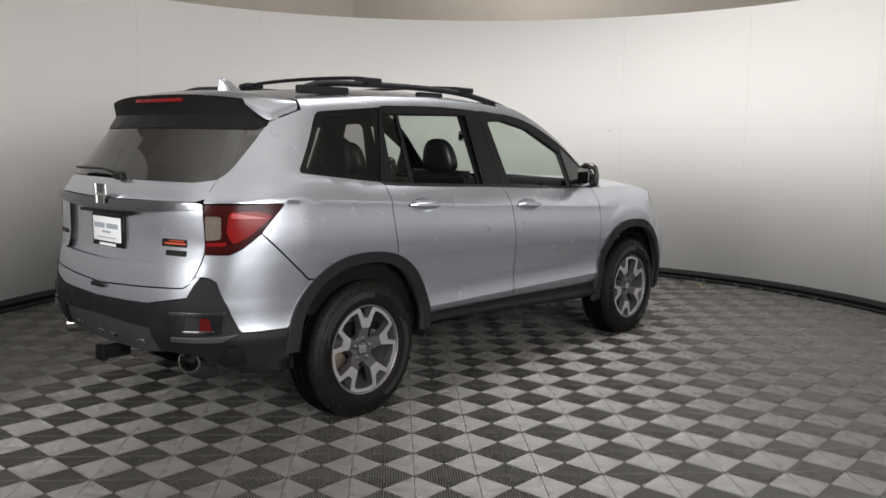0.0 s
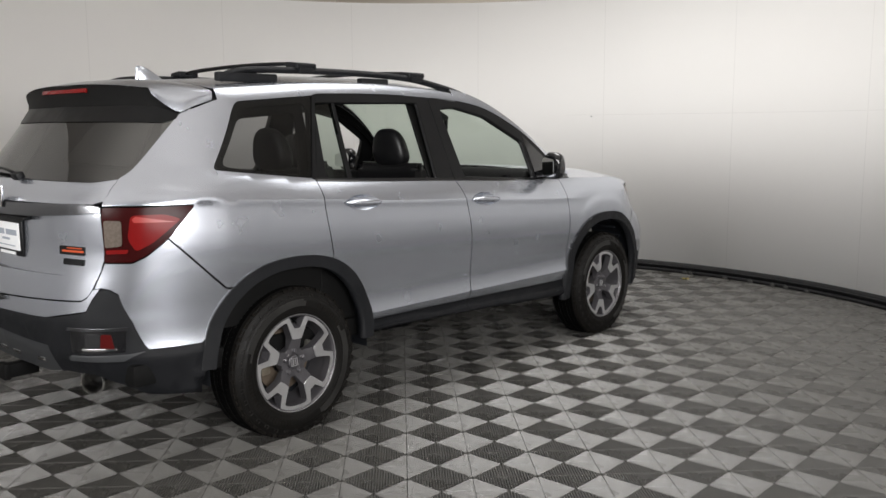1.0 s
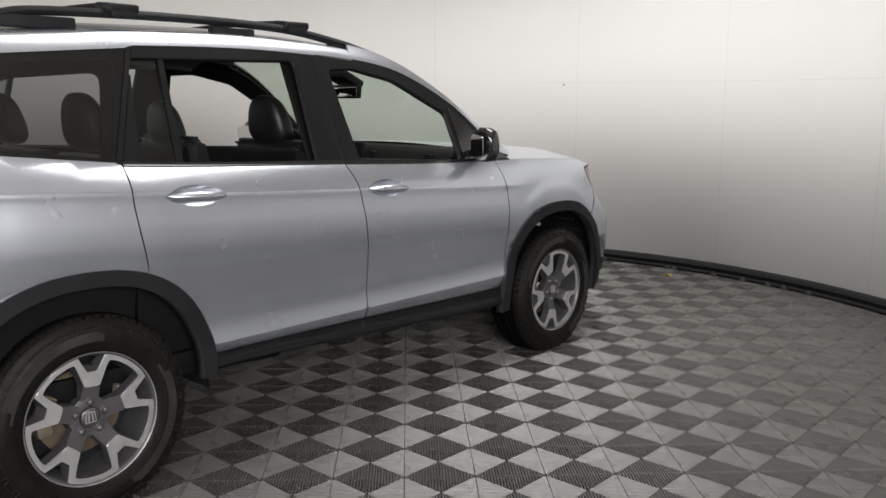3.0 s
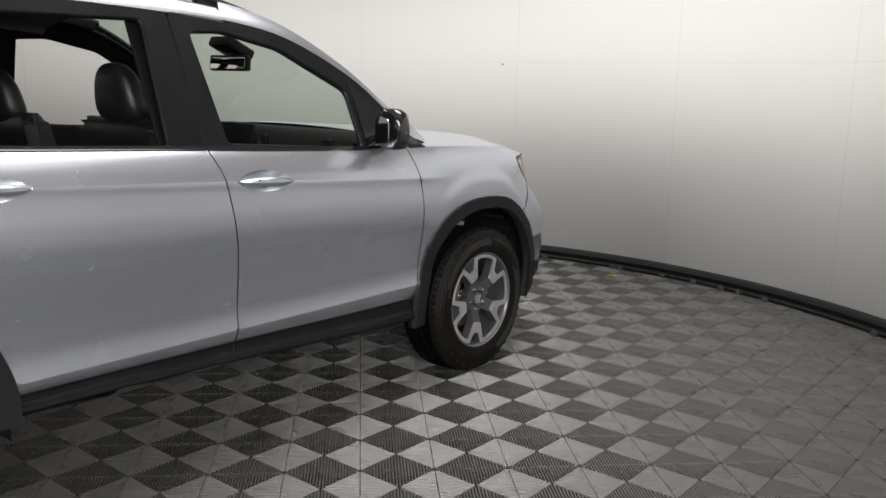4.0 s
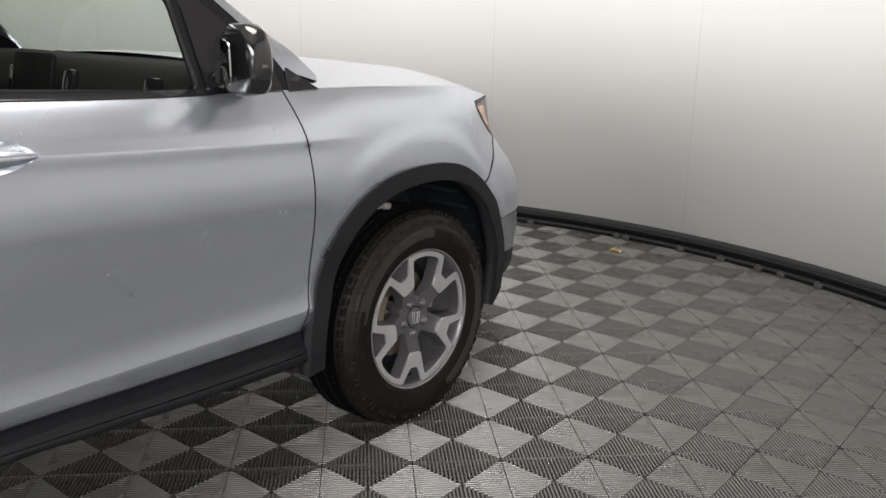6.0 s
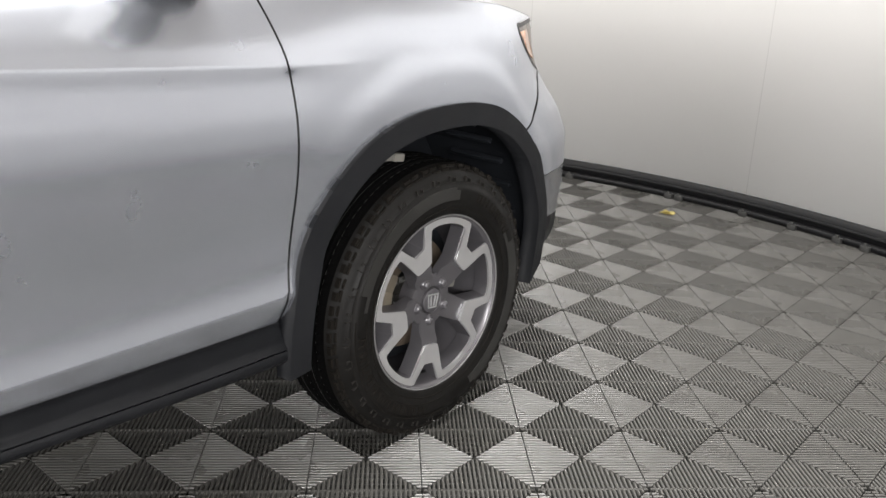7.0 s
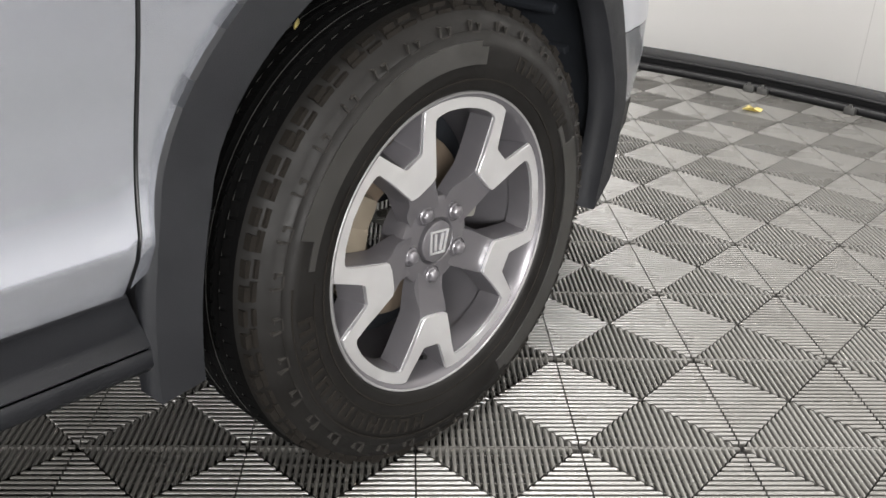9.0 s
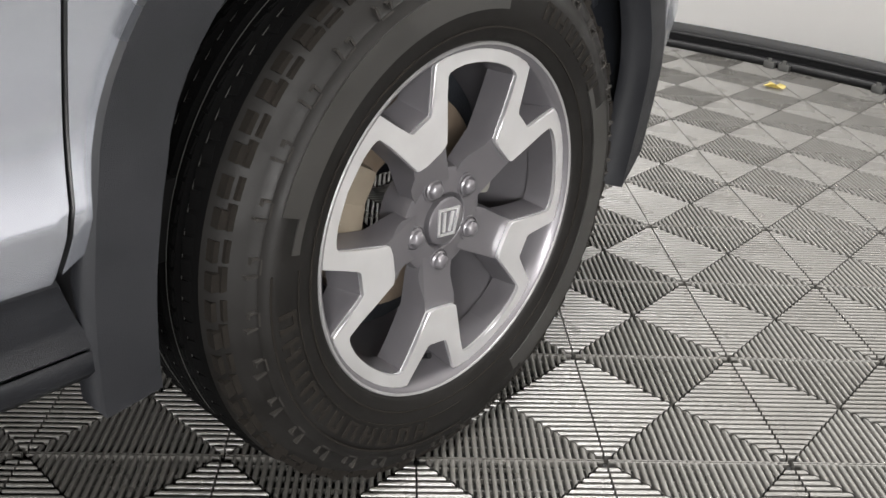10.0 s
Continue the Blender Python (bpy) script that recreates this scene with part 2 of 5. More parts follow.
# ---- shape helpers ----
def curve(pts):
    """A smooth monotone curve through the points."""
    xs, ys = [p[0] for p in pts], [p[1] for p in pts]
    n = len(xs)
    h = [xs[i + 1] - xs[i] for i in range(n - 1)]
    d = [(ys[i + 1] - ys[i]) / h[i] for i in range(n - 1)]
    m = [d[0]] + [0 if d[i - 1] * d[i] <= 0 else 2 * d[i - 1] * d[i] / (d[i - 1] + d[i]) for i in range(1, n - 1)] + [d[-1]]

    def at(x):
        if x <= xs[0]:
            return ys[0]
        if x >= xs[-1]:
            return ys[-1]
        i = 0
        while x > xs[i + 1]:
            i += 1
        t = (x - xs[i]) / h[i]
        return (ys[i] * (1 + 2 * t) + m[i] * h[i] * t) * (1 - t) ** 2 + (ys[i + 1] * (3 - 2 * t) - m[i + 1] * h[i] * (1 - t)) * t * t

    return at


def line_through(pts, n=12):
    """Points along a smooth curve through pts (a Catmull-Rom spline)."""
    out = []
    q = [pts[0], *pts, pts[-1]]
    for i in range(1, len(q) - 2):
        a, b, c, d = (np.array(q[i + k], float) for k in (-1, 0, 1, 2))
        for k in range(n):
            t = k / n
            out.append(tuple(0.5 * (2 * b + (c - a) * t + (2 * a - 5 * b + 4 * c - d) * t * t + (3 * b - a - 3 * c + d) * t ** 3)))
    out.append(tuple(map(float, pts[-1])))
    return out


def finish(name, bm, mat, parent=None, smooth=True, sharp=40):
    """Links a bmesh as one mesh object."""
    me = bpy.data.meshes.new(name)
    bmesh.ops.recalc_face_normals(bm, faces=bm.faces)
    if smooth:
        for f in bm.faces:
            f.smooth = True
        lim = radians(sharp)
        for e in bm.edges:
            if len(e.link_faces) == 2 and e.calc_face_angle(0) > lim:
                e.smooth = False
    bm.to_mesh(me)
    bm.free()
    for m in (mat if isinstance(mat, (list, tuple)) else [mat]):
        me.materials.append(m)
    ob = new(name, me)
    ob.parent = parent
    return ob


def part(name, bm, mat, parent, label="", smooth=True, sharp=40):
    ob = finish(name, bm, mat, parent, smooth, sharp)
    if label:
        tagged(ob, label)
    return ob


def box(bm, c, s, rot=(0, 0, 0), bevel=0.0, seg=2):
    """A box of size s round c, with rounded edges."""
    g = bmesh.ops.create_cube(bm, size=1)
    bmesh.ops.transform(bm, matrix=pose(*c, *rot) @ Matrix.Diagonal((*s, 1)), verts=g["verts"])
    if bevel:
        es = list({e for v in g["verts"] for e in v.link_edges})
        bmesh.ops.bevel(bm, geom=es, offset=bevel, segments=seg, affect="EDGES", profile=0.6)


def lathe(bm, profile, n=64, axis_x=True, closed=False):
    """Spins (x, r) points round the x axis."""
    rings = []
    for k in range(n):
        a = 2 * math.pi * k / n
        rings.append([bm.verts.new((x, r * math.cos(a), r * math.sin(a))) for x, r in profile])
    m = len(profile)
    for k in range(n):
        p, q = rings[k], rings[(k + 1) % n]
        for i in range(m if closed else m - 1):
            bm.faces.new((p[i], p[(i + 1) % m], q[(i + 1) % m], q[i]))


def tube(bm, pts, r, n=10, flat=1.0, caps=True):
    """A round or oval bar along pts."""
    pts = [Vector(p) for p in pts]
    rings = []
    for i, p in enumerate(pts):
        t = (pts[min(i + 1, len(pts) - 1)] - pts[max(i - 1, 0)]).normalized()
        up = Vector((0, 0, 1)) if abs(t.z) < 0.9 else Vector((1, 0, 0))
        s = t.cross(up).normalized()
        u = s.cross(t)
        rad = r(i / (len(pts) - 1)) if callable(r) else r
        rings.append([bm.verts.new(p + s * rad * math.cos(2 * math.pi * k / n) + u * rad * flat * math.sin(2 * math.pi * k / n)) for k in range(n)])
    for a, b in zip(rings, rings[1:]):
        for k in range(n):
            bm.faces.new((a[k], a[(k + 1) % n], b[(k + 1) % n], b[k]))
    if caps:
        bm.faces.new(rings[0])
        bm.faces.new(rings[-1])


def prism(bm, outline, place, h, bevel=0.0):
    """An outline (a, b) raised by h along the third axis of the pose place."""
    lo = [bm.verts.new(place @ Vector((a, b, 0))) for a, b in outline]
    hi = [bm.verts.new(place @ Vector((a, b, h))) for a, b in outline]
    top = bm.faces.new(hi)
    bm.faces.new(lo[::-1])
    n = len(outline)
    for i in range(n):
        bm.faces.new((lo[i], lo[(i + 1) % n], hi[(i + 1) % n], hi[i]))
    if bevel:
        bmesh.ops.bevel(bm, geom=list(top.edges), offset=bevel, segments=2, affect="EDGES")


# ---- the car's outer surface ----
crease = curve([(-0.7, 1.20), (0.2, 1.150), (0.6, 1.116), (1.26, 1.078), (2.27, 1.018), (3.3, 0.98)])
belt = curve([(-0.8, 1.37), (-0.365, 1.315), (0.2, 1.243), (1.12, 1.200), (2.02, 1.160), (2.4, 1.155), (2.8, 1.140), (3.15, 1.120), (3.45, 1.094), (3.8, 1.045)])
gutter = curve([(-0.7, 1.60), (-0.33, 1.628), (0.1, 1.658), (0.36, 1.677), (0.82, 1.686), (1.22, 1.674), (1.46, 1.655), (1.76, 1.600), (2.06, 1.460), (2.32, 1.24)])
low_x = curve([(0.22, 0.80), (0.33, 0.80), (0.375, 0.825), (0.390, 0.870), (0.400, 0.930), (0.408, 0.944), (0.416, 0.948), (0.424, 0.948), (0.430, 0.944), (0.436, 0.936), (0.444, 0.931), (0.470, 0.932), (0.480, 0.936), (0.484, 0.939), (0.524, 0.9615), (0.53, 0.9640)])
# how far the sill's lines spread below the door crease, along the car
spread = curve([(-0.6, 1.0), (0.5, 0.82), (1.3, 1.0), (2.3, 1.34), (2.7, 1.3), (3.3, 1.0)])
mid_x = curve([(0, 0.9640), (0.04, 0.9588), (0.10, 0.9520), (0.17, 0.9487), (0.27, 0.9505), (0.42, 0.9590), (0.56, 0.9660), (0.68, 0.9680), (0.78, 0.9653), (0.88, 0.9588), (0.95, 0.9545), (0.98, 0.9538), (1.0, 0.9565)])
top_x = curve([(0, 0.9565), (0.06, 0.9530), (0.3, 0.941), (0.6, 0.921), (0.85, 0.902), (1.0, 0.888)])


def side_x(y, z):
    zc, zb = crease(y), belt(y)
    if y > 2.34 and z > 0.53:
        # on the wing the crease runs out into one rounded swell round the wheel
        w = min(1, (y - 2.34) / 0.26)
        w = w * w * (3 - 2 * w)
        t = (z - 0.53) / (zb - 0.53)
        swell = math.hypot((y - 2.82) / 0.60, (z - 0.385) / 0.62)
        k = min(1, max(0, (1.06 - swell) / 0.12))
        return (1 - w) * door_x(y, z, zc, zb) + w * (wing_x(t) + 0.009 * k * k * (3 - 2 * k)) if z < zb else door_x(y, z, zc, zb)
    return door_x(y, z, zc, zb)


wing_x = curve([(0, 0.9640), (0.08, 0.9570), (0.2, 0.9540), (0.4, 0.9560), (0.58, 0.9560), (0.72, 0.9500), (0.84, 0.9380), (0.94, 0.9130), (1.0, 0.888)])


def door_x(y, z, zc, zb):
    if z < 0.53:
        lip = low_x(max(0.22, 0.53 - (0.53 - z) / spread(y)))
        plain = 0.964 - 0.08 * (0.53 - z) - 0.55 * max(0, 0.36 - z)
        k = min(1, max(0, (abs(y - 1.4) - 1.75) / 0.2))
        return lip * (1 - k) + plain * k
    if z < zc:
        return mid_x((z - 0.53) / (zc - 0.53))
    if z < zb:
        return top_x((z - zc) / (zb - zc))
    x = 0.888 - 0.42 * (z - zb)
    return x - 5.0 * max(0, z - gutter(y)) ** 2


def arc_table(pts):
    pts = line_through(pts, 10)
    s = [0]
    for a, b in zip(pts, pts[1:]):
        s.append(s[-1] + math.hypot(b[0] - a[0], b[1] - a[1]))
    return np.array(s), np.array(pts)


REAR_S, REAR_P = arc_table([(0.955, -0.20), (0.945, -0.40), (0.908, -0.58), (0.845, -0.71), (0.765, -0.80), (0.68, -0.858), (0.533, -0.905), (0.30, -0.938), (0, -0.950)])
NOSE_S, NOSE_P = arc_table([(0.955, 2.90), (0.950, 3.10), (0.925, 3.30), (0.875, 3.48), (0.77, 3.64), (0.5, 3.75), (0, 3.80)])
U_REAR, U_NOSE = -0.20 - REAR_S[-1], 2.90 + NOSE_S[-1]
rear_shift = curve([(0.22, 0.14), (0.30, 0.06), (0.42, -0.005), (0.55, -0.05), (0.66, -0.055), (0.74, -0.044), (0.82, -0.028), (0.92, -0.008), (1.0, 0.0), (1.12, 0.0), (1.17, 0.005), (1.25, 0.050), (1.30, 0.052)])
TOP_S, TOP_P = arc_table([(0.751, -0.20), (0.740, -0.30), (0.716, -0.40), (0.680, -0.48), (0.615, -0.535), (0.45, -0.580), (0.25, -0.607), (0, -0.615)])
TOP_S = TOP_S * REAR_S[-1] / TOP_S[-1]
nose_shift = curve([(0.22, -0.10), (0.32, 0.0), (0.48, -0.02), (0.70, -0.025), (0.76, -0.06), (0.80, -0.085), (0.84, -0.13), (0.88, -0.17), (0.92, -0.20), (0.96, -0.215), (1.0, -0.222), (1.05, -0.212), (1.1, -0.212), (1.2, -0.26)])


def skin(u, z, off=0.0):
    """The point of the car's right side at length u round its outline and height z, moved out by off."""
    if u < -0.2:
        s = -0.2 - u
        x, y = np.interp(s, REAR_S, REAR_P[:, 0]), np.interp(s, REAR_S, REAR_P[:, 1])
        w = min(1, max(0, (s - 0.1) / 0.6))
        k = side_x(max(y, -0.7), z) / 0.955
        p = Vector((x * k, y + rear_shift(z) * w * w * (3 - 2 * w), z))
        if z > 1.25:
            m = side_x(-0.2, z) / 0.751
            q = Vector((np.interp(s, TOP_S, TOP_P[:, 0]) * m, np.interp(s, TOP_S, TOP_P[:, 1]), z))
            b = (z - 1.25) / 0.37
            p = p * (1 - b) + q * b
        return p
    if u > 2.9:
        s = u - 2.9
        x, y = np.interp(s, NOSE_S, NOSE_P[:, 0]), np.interp(s, NOSE_S, NOSE_P[:, 1])
        w = min(1, max(0, s / 0.7))
        k = side_x(min(y, 3.4), z) / 0.955
        return Vector((x * k, y + nose_shift(z) * w * w * (3 - 2 * w), z))
    return Vector((side_x(u, z), u, z))


def skin_normal(u, z):
    e = 0.003
    n = (skin(u, z + e) - skin(u, z - e)).cross(skin(u + e, z) - skin(u - e, z))
    n.normalize()
    return -n if n.dot(Vector((1, -0.6 if u < 0 else (0.6 if u > 2.9 else 0), 0.15))) < 0 else n


def inside(p, poly):
    x, y = p
    c = False
    for (x0, y0), (x1, y1) in zip(poly, poly[1:] + poly[:1]):
        if (y0 > y) != (y1 > y) and x < (x1 - x0) * (y - y0) / (y1 - y0) + x0:
            c = not c
    return c


import mathutils


def dense(poly, step):
    out = []
    for (x0, y0), (x1, y1) in zip(poly, poly[1:] + poly[:1]):
        n = max(1, math.ceil(math.hypot(x1 - x0, y1 - y0) / step))
        out += [(x0 + (x1 - x0) * k / n, y0 + (y1 - y0) * k / n) for k in range(n)]
    return out


def panel(name, outer, mat, parent, side=1, holes=(), off=0.0, thick=0.018, step=0.035, where=skin, normal=skin_normal, label=""):
    """A sheet of the car's skin within an outline (u, z), with holes, and edges turned inwards."""
    loops = [dense(list(outer), step)] + [dense(list(h), step) for h in holes]
    pts, edges = [], []
    for lp in loops:
        k = len(pts)
        pts += lp
        edges += [(k + i, k + (i + 1) % len(lp)) for i in range(len(lp))]
    xs, ys = [p[0] for p in loops[0]], [p[1] for p in loops[0]]
    gx, gy = int((max(xs) - min(xs)) / step) + 1, int((max(ys) - min(ys)) / (step * 0.7)) + 1
    rim = np.array(pts)
    if where is skin and step > 0.03:
        for f in [lambda u, d=d: crease(u) + d for d in (-0.04, -0.014, 0.0, 0.008, 0.03)] + [lambda u, d=d: d for d in (0.512, 0.5255, 0.53, 0.5345, 0.55, 0.58, 0.62)]:
            last = None
            for i in range(gx * 2):
                p = (min(xs) + i * step * 0.5, f(min(xs) + i * step * 0.5))
                if p[0] < 2.95 and p[0] > -0.3 and inside(p, loops[0]) and not any(inside(p, h) for h in loops[1:]) and np.min(np.hypot(*(rim - p).T)) > step * 0.3:
                    pts.append(p)
                    if last is not None:
                        edges.append((last, len(pts) - 1))
                    last = len(pts) - 1
                else:
                    last = None
        rim = np.array(pts)
    for i in range(1, gx):
        for j in range(1, gy):
            p = (min(xs) + i * step, min(ys) + j * step * 0.7)
            if inside(p, loops[0]) and not any(inside(p, h) for h in loops[1:]) and np.min(np.hypot(*(rim - p).T)) > step * 0.45:
                pts.append(p)
    v2, _, tris, *_ = mathutils.geometry.delaunay_2d_cdt([Vector(p) for p in pts], edges, [], 0, 1e-6)
    keep = []
    for t in tris:
        c = sum((v2[i] for i in t), Vector((0, 0))) / len(t)
        if inside(c, loops[0]) and not any(inside(c, h) for h in loops[1:]):
            keep.append(list(t))
    co, no, faces = [], [], []
    flip = Vector((side, 1, 1))
    for p in v2:
        n = normal(p.x, p.y)
        co.append((where(p.x, p.y) + n * off) * flip)
        no.append(n * flip)
    count = {}
    for t in keep:
        a, b, c = (co[i] for i in t[:3])
        if (b - a).cross(c - a).dot(no[t[0]]) < 0:
            t.reverse()
        faces.append(t)
        for i in range(len(t)):
            e = (t[i], t[(i + 1) % len(t)])
            count[tuple(sorted(e))] = count.get(tuple(sorted(e)), []) + [e]
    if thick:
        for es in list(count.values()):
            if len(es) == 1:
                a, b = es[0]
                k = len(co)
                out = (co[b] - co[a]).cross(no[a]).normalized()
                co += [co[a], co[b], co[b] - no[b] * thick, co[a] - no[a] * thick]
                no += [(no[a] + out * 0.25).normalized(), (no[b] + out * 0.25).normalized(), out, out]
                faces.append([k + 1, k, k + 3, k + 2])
    me = bpy.data.meshes.new(name)
    me.from_pydata([tuple(c) for c in co], [], faces)
    me.polygons.foreach_set("use_smooth", [True] * len(me.polygons))
    me.materials.append(mat)
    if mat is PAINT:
        # turned-in edges coloured dark, standing in for the shade in the shut lines
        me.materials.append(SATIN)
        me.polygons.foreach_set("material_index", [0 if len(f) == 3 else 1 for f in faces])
    me.normals_split_custom_set_from_vertices([tuple(n) for n in no])
    ob = new(name, me)
    ob.parent = parent
    if label:
        tagged(ob, label)
    return ob


def arch(cy, a, b, t0, t1, n=28, power=2.35, cz=0.385):
    """Points of a wheel arch from angle t0 to t1 (degrees; 0 is ahead, 90 up)."""
    out = []
    for k in range(n + 1):
        t = radians(t0 + (t1 - t0) * k / n)
        c, s = math.cos(t), math.sin(t)
        r = (abs(c / a) ** power + abs(s / b) ** power) ** (-1 / power)
        out.append((cy + r * c, cz + r * s))
    return out


def along(f, a, b, n=14, dz=0.0):
    return [(a + (b - a) * k / n, f(a + (b - a) * k / n) + dz) for k in range(n + 1)]


def rounded(pts, r, n=5):
    """The outline with rounded corners."""
    out = []
    m = len(pts)
    for i in range(m):
        p, a, b = (np.array(pts[k % m], float) for k in (i, i - 1, i + 1))
        da, db = a - p, b - p
        ra, rb = min(r, np.linalg.norm(da) * 0.45), min(r, np.linalg.norm(db) * 0.45)
        s, e = p + da / np.linalg.norm(da) * ra, p + db / np.linalg.norm(db) * rb
        for k in range(n + 1):
            t = k / n
            out.append(tuple(s * (1 - t) ** 2 + 2 * p * t * (1 - t) + e * t * t))
    return out


# ---- the car ----
car = new("car")
tagged(car, "silver metallic sport utility car with black cladding and open windows", "car")
WB, HUB_Z = 2.82, 0.365
G = 0.0028
SEAM_Q = line_through([(0.200, 1.243), (0.199, 1.135), (0.211, 1.025), (0.231, 0.91), (0.246, 0.80)], 5)
SEAM_D = line_through([(1.243, 1.197), (1.275, 1.09), (1.302, 0.92), (1.314, 0.72), (1.306, 0.545), (1.294, 0.40)], 5)
SEAM_F = line_through([(2.300, 1.156), (2.330, 1.03), (2.342, 0.92), (2.338, 0.76), (2.322, 0.60), (2.300, 0.475)], 5)
OUT_A, OUT_B, IN_A, IN_B = 0.500, 0.504, 0.444, 0.452


def shifted(pts, d):
    return [(a + d, b) for a, b in pts]


REAR_OPEN = rounded([(0.335, 1.632), (1.128, 1.645), (1.102, 1.212), (0.275, 1.252)], 0.03)
FRONT_OPEN = rounded([(1.305, 1.612), (1.46, 1.621), (1.72, 1.568), (2.035, 1.405), (2.045, 1.172), (1.345, 1.203)], 0.03)
QUARTER_GLASS = rounded([(-0.398, 1.318), (-0.160, 1.627), (0.352, 1.668), (0.196, 1.252)], 0.035)
FRONT_TOP = line_through([(1.228, 1.676), (1.46, 1.660), (1.76, 1.606), (2.06, 1.462), (2.25, 1.30), (2.325, 1.20)], 6)
PILLAR = line_through([(1.30, 1.738), (1.50, 1.732), (1.66, 1.705), (1.775, 1.665), (1.90, 1.605), (2.058, 1.507), (2.192, 1.404), (2.36, 1.270), (2.44, 1.19)], 6)


def arch_from(cy, start_z, end_z, front):
    """The outer line of an arch between two heights on its front or rear half."""
    pts = arch(cy, OUT_A, OUT_B, 88 if front else 92, -25 if front else 205, 60)
    return [p for p in pts if min(start_z, end_z) <= p[1] <= max(start_z, end_z)]


GLASS_EDGE = line_through([(-0.868, 1.292), (-0.807, 1.331), (-0.705, 1.428), (-0.627, 1.498), (-0.535, 1.575)], 4)


def paint_edge(u):
    """Height of the lower edge of the doors' painted skin."""
    return 0.53 - 0.047 * spread(u)


def lip_edge(u):
    """Height of the lower edge of the doors' cladding."""
    return 0.53 - 0.100 * spread(u)


def upright(u, z):
    """The skin with its side carried straight down past the door crease."""
    p = skin(u, max(z, 0.56))
    return Vector((p.x - 0.10 * max(0, 0.50 - z), p.y, z))


def upright_normal(u, z):
    n = skin_normal(u, max(z, 0.60))
    return Vector((n.x, n.y, max(n.z, 0.05))).normalized()


def turned_in(u, z):
    """The front bumper's side below its edge, turned in towards the ground."""
    p = skin(u, z)
    k = 0.10 * max(0, 0.63 - z) + 0.45 * max(0, 0.38 - z)
    return Vector((p.x - k, p.y - k * 0.3, z))


def turned_normal(u, z):
    n = skin_normal(u, z)
    return Vector((n.x, n.y, n.z - 0.32)).normalized()


def build_side(side):
    g = G
    # hidden shell behind the joints
    zt = lambda u: gutter(u) + 0.052
    shell = [(-0.72, 0.62), (-0.66, 1.25), (-0.50, 1.55), *along(lambda u: gutter(u) - 0.004, -0.30, 1.25, 18), *[(a, b - 0.006) for a, b in FRONT_TOP[1:]], *along(lambda u: belt(u) - 0.012, 2.34, 3.15, 8), (3.25, 0.80),
             *arch(WB, IN_A + 0.03, IN_B + 0.03, 60, 178, 30), *arch(0.0, IN_A + 0.03, IN_B + 0.03, 4, 180, 34), (-0.60, 0.56)]
    panel("inner_shell", shell, SATIN, car, side, [REAR_OPEN, FRONT_OPEN, [(a * 0.96 + 0.006, b * 0.96 + 0.058) for a, b in QUARTER_GLASS]], off=-0.014, thick=0.0, step=0.05)
    # rear quarter, with its pillar up to the roof
    ra = arch_from(0.0, 0.80, 1.2, True)[::-1]
    back = arch_from(0.0, 0.79, 1.2, False)
    quarter = [*shifted(SEAM_Q[:-3], -g), *[p for p in ra if p[0] < 0.243], *back, (-0.380, 0.795), (-0.632, 1.036), (-0.514, 1.176), (-0.60, 1.179), (-0.82, 1.180), (-0.905, 1.178), (-0.912, 1.20), (-0.895, 1.25), *GLASS_EDGE,
               (-0.45, 1.592), (-0.36, 1.615), *along(gutter, -0.29, 0.36, 16), *[(a - g, b) for a, b in line_through([(0.36, 1.677), (0.28, 1.46), (0.20, 1.243)], 6)][1:-1]]
    panel("quarter_panel", quarter, PAINT, car, side, [QUARTER_GLASS])
    panel("quarter_window", [(a * 0.985 + 0.001, b * 0.985 + 0.0215) for a, b in QUARTER_GLASS], GLASSDARK, car, side, off=-0.004, thick=0.0)
    panel("quarter_window_frame", QUARTER_GLASS, SATIN, car, side, [rounded([(-0.345, 1.333), (-0.125, 1.598), (0.285, 1.632), (0.178, 1.268)], 0.05)], off=-0.0065, thick=0.012)
    panel("pillar_cover", [(0.335, 1.668), (0.3585, 1.674), (0.278, 1.46), (0.199, 1.246), (0.178, 1.252), (0.258, 1.46)], SATIN, car, side, off=0.002, thick=0.004, step=0.03)
    # doors
    rd = part("rear_door", bmesh.new(), PAINT, car)
    rear_low = [(p[0] + 0.004, p[1]) for p in arch_from(0.0, 0.50, 0.855, True)]
    skin_r = [*shifted([p for p in SEAM_Q if p[1] > 0.87], g), *rear_low, *along(paint_edge, 0.486, 1.305 - g, 12),
              *shifted([p for p in SEAM_D if p[1] > 0.49][::-1], -g), *along(lambda u: belt(u) - 0.004, 1.24 - g, 0.2 + g, 16)]
    panel("door_skin", skin_r, PAINT, rd, side)
    panel("cladding", [*along(lambda u: paint_edge(u) - 0.002, 0.488, 1.303 - g, 10), *along(lip_edge, 1.298 - g, 0.50, 8)], CLAD, rd, side, off=0.002, step=0.016)
    panel("window_frame", [(0.203 + g, 1.245), *[(a + g, b) for a, b in line_through([(0.22, 1.29), (0.29, 1.48), (0.36, 1.674)], 5)], *along(gutter, 0.38, 1.225, 14, -0.002), (1.228 - g, 1.66), (1.24 - g, 1.205), *along(lambda u: belt(u) + 0.001, 1.23, 0.22, 14)],
          SATIN, rd, side, [REAR_OPEN], thick=0.03)
    panel("quarter_light", [(0.30, 1.63), (0.462, 1.638), (0.430, 1.24), (0.26, 1.25)], GLASSMID, rd, side, off=-0.016, thick=0.0)
    panel("division_bar", [(0.458, 1.64), (0.482, 1.64), (0.452, 1.235), (0.428, 1.235)], SATIN, rd, side, off=-0.006, thick=0.02)
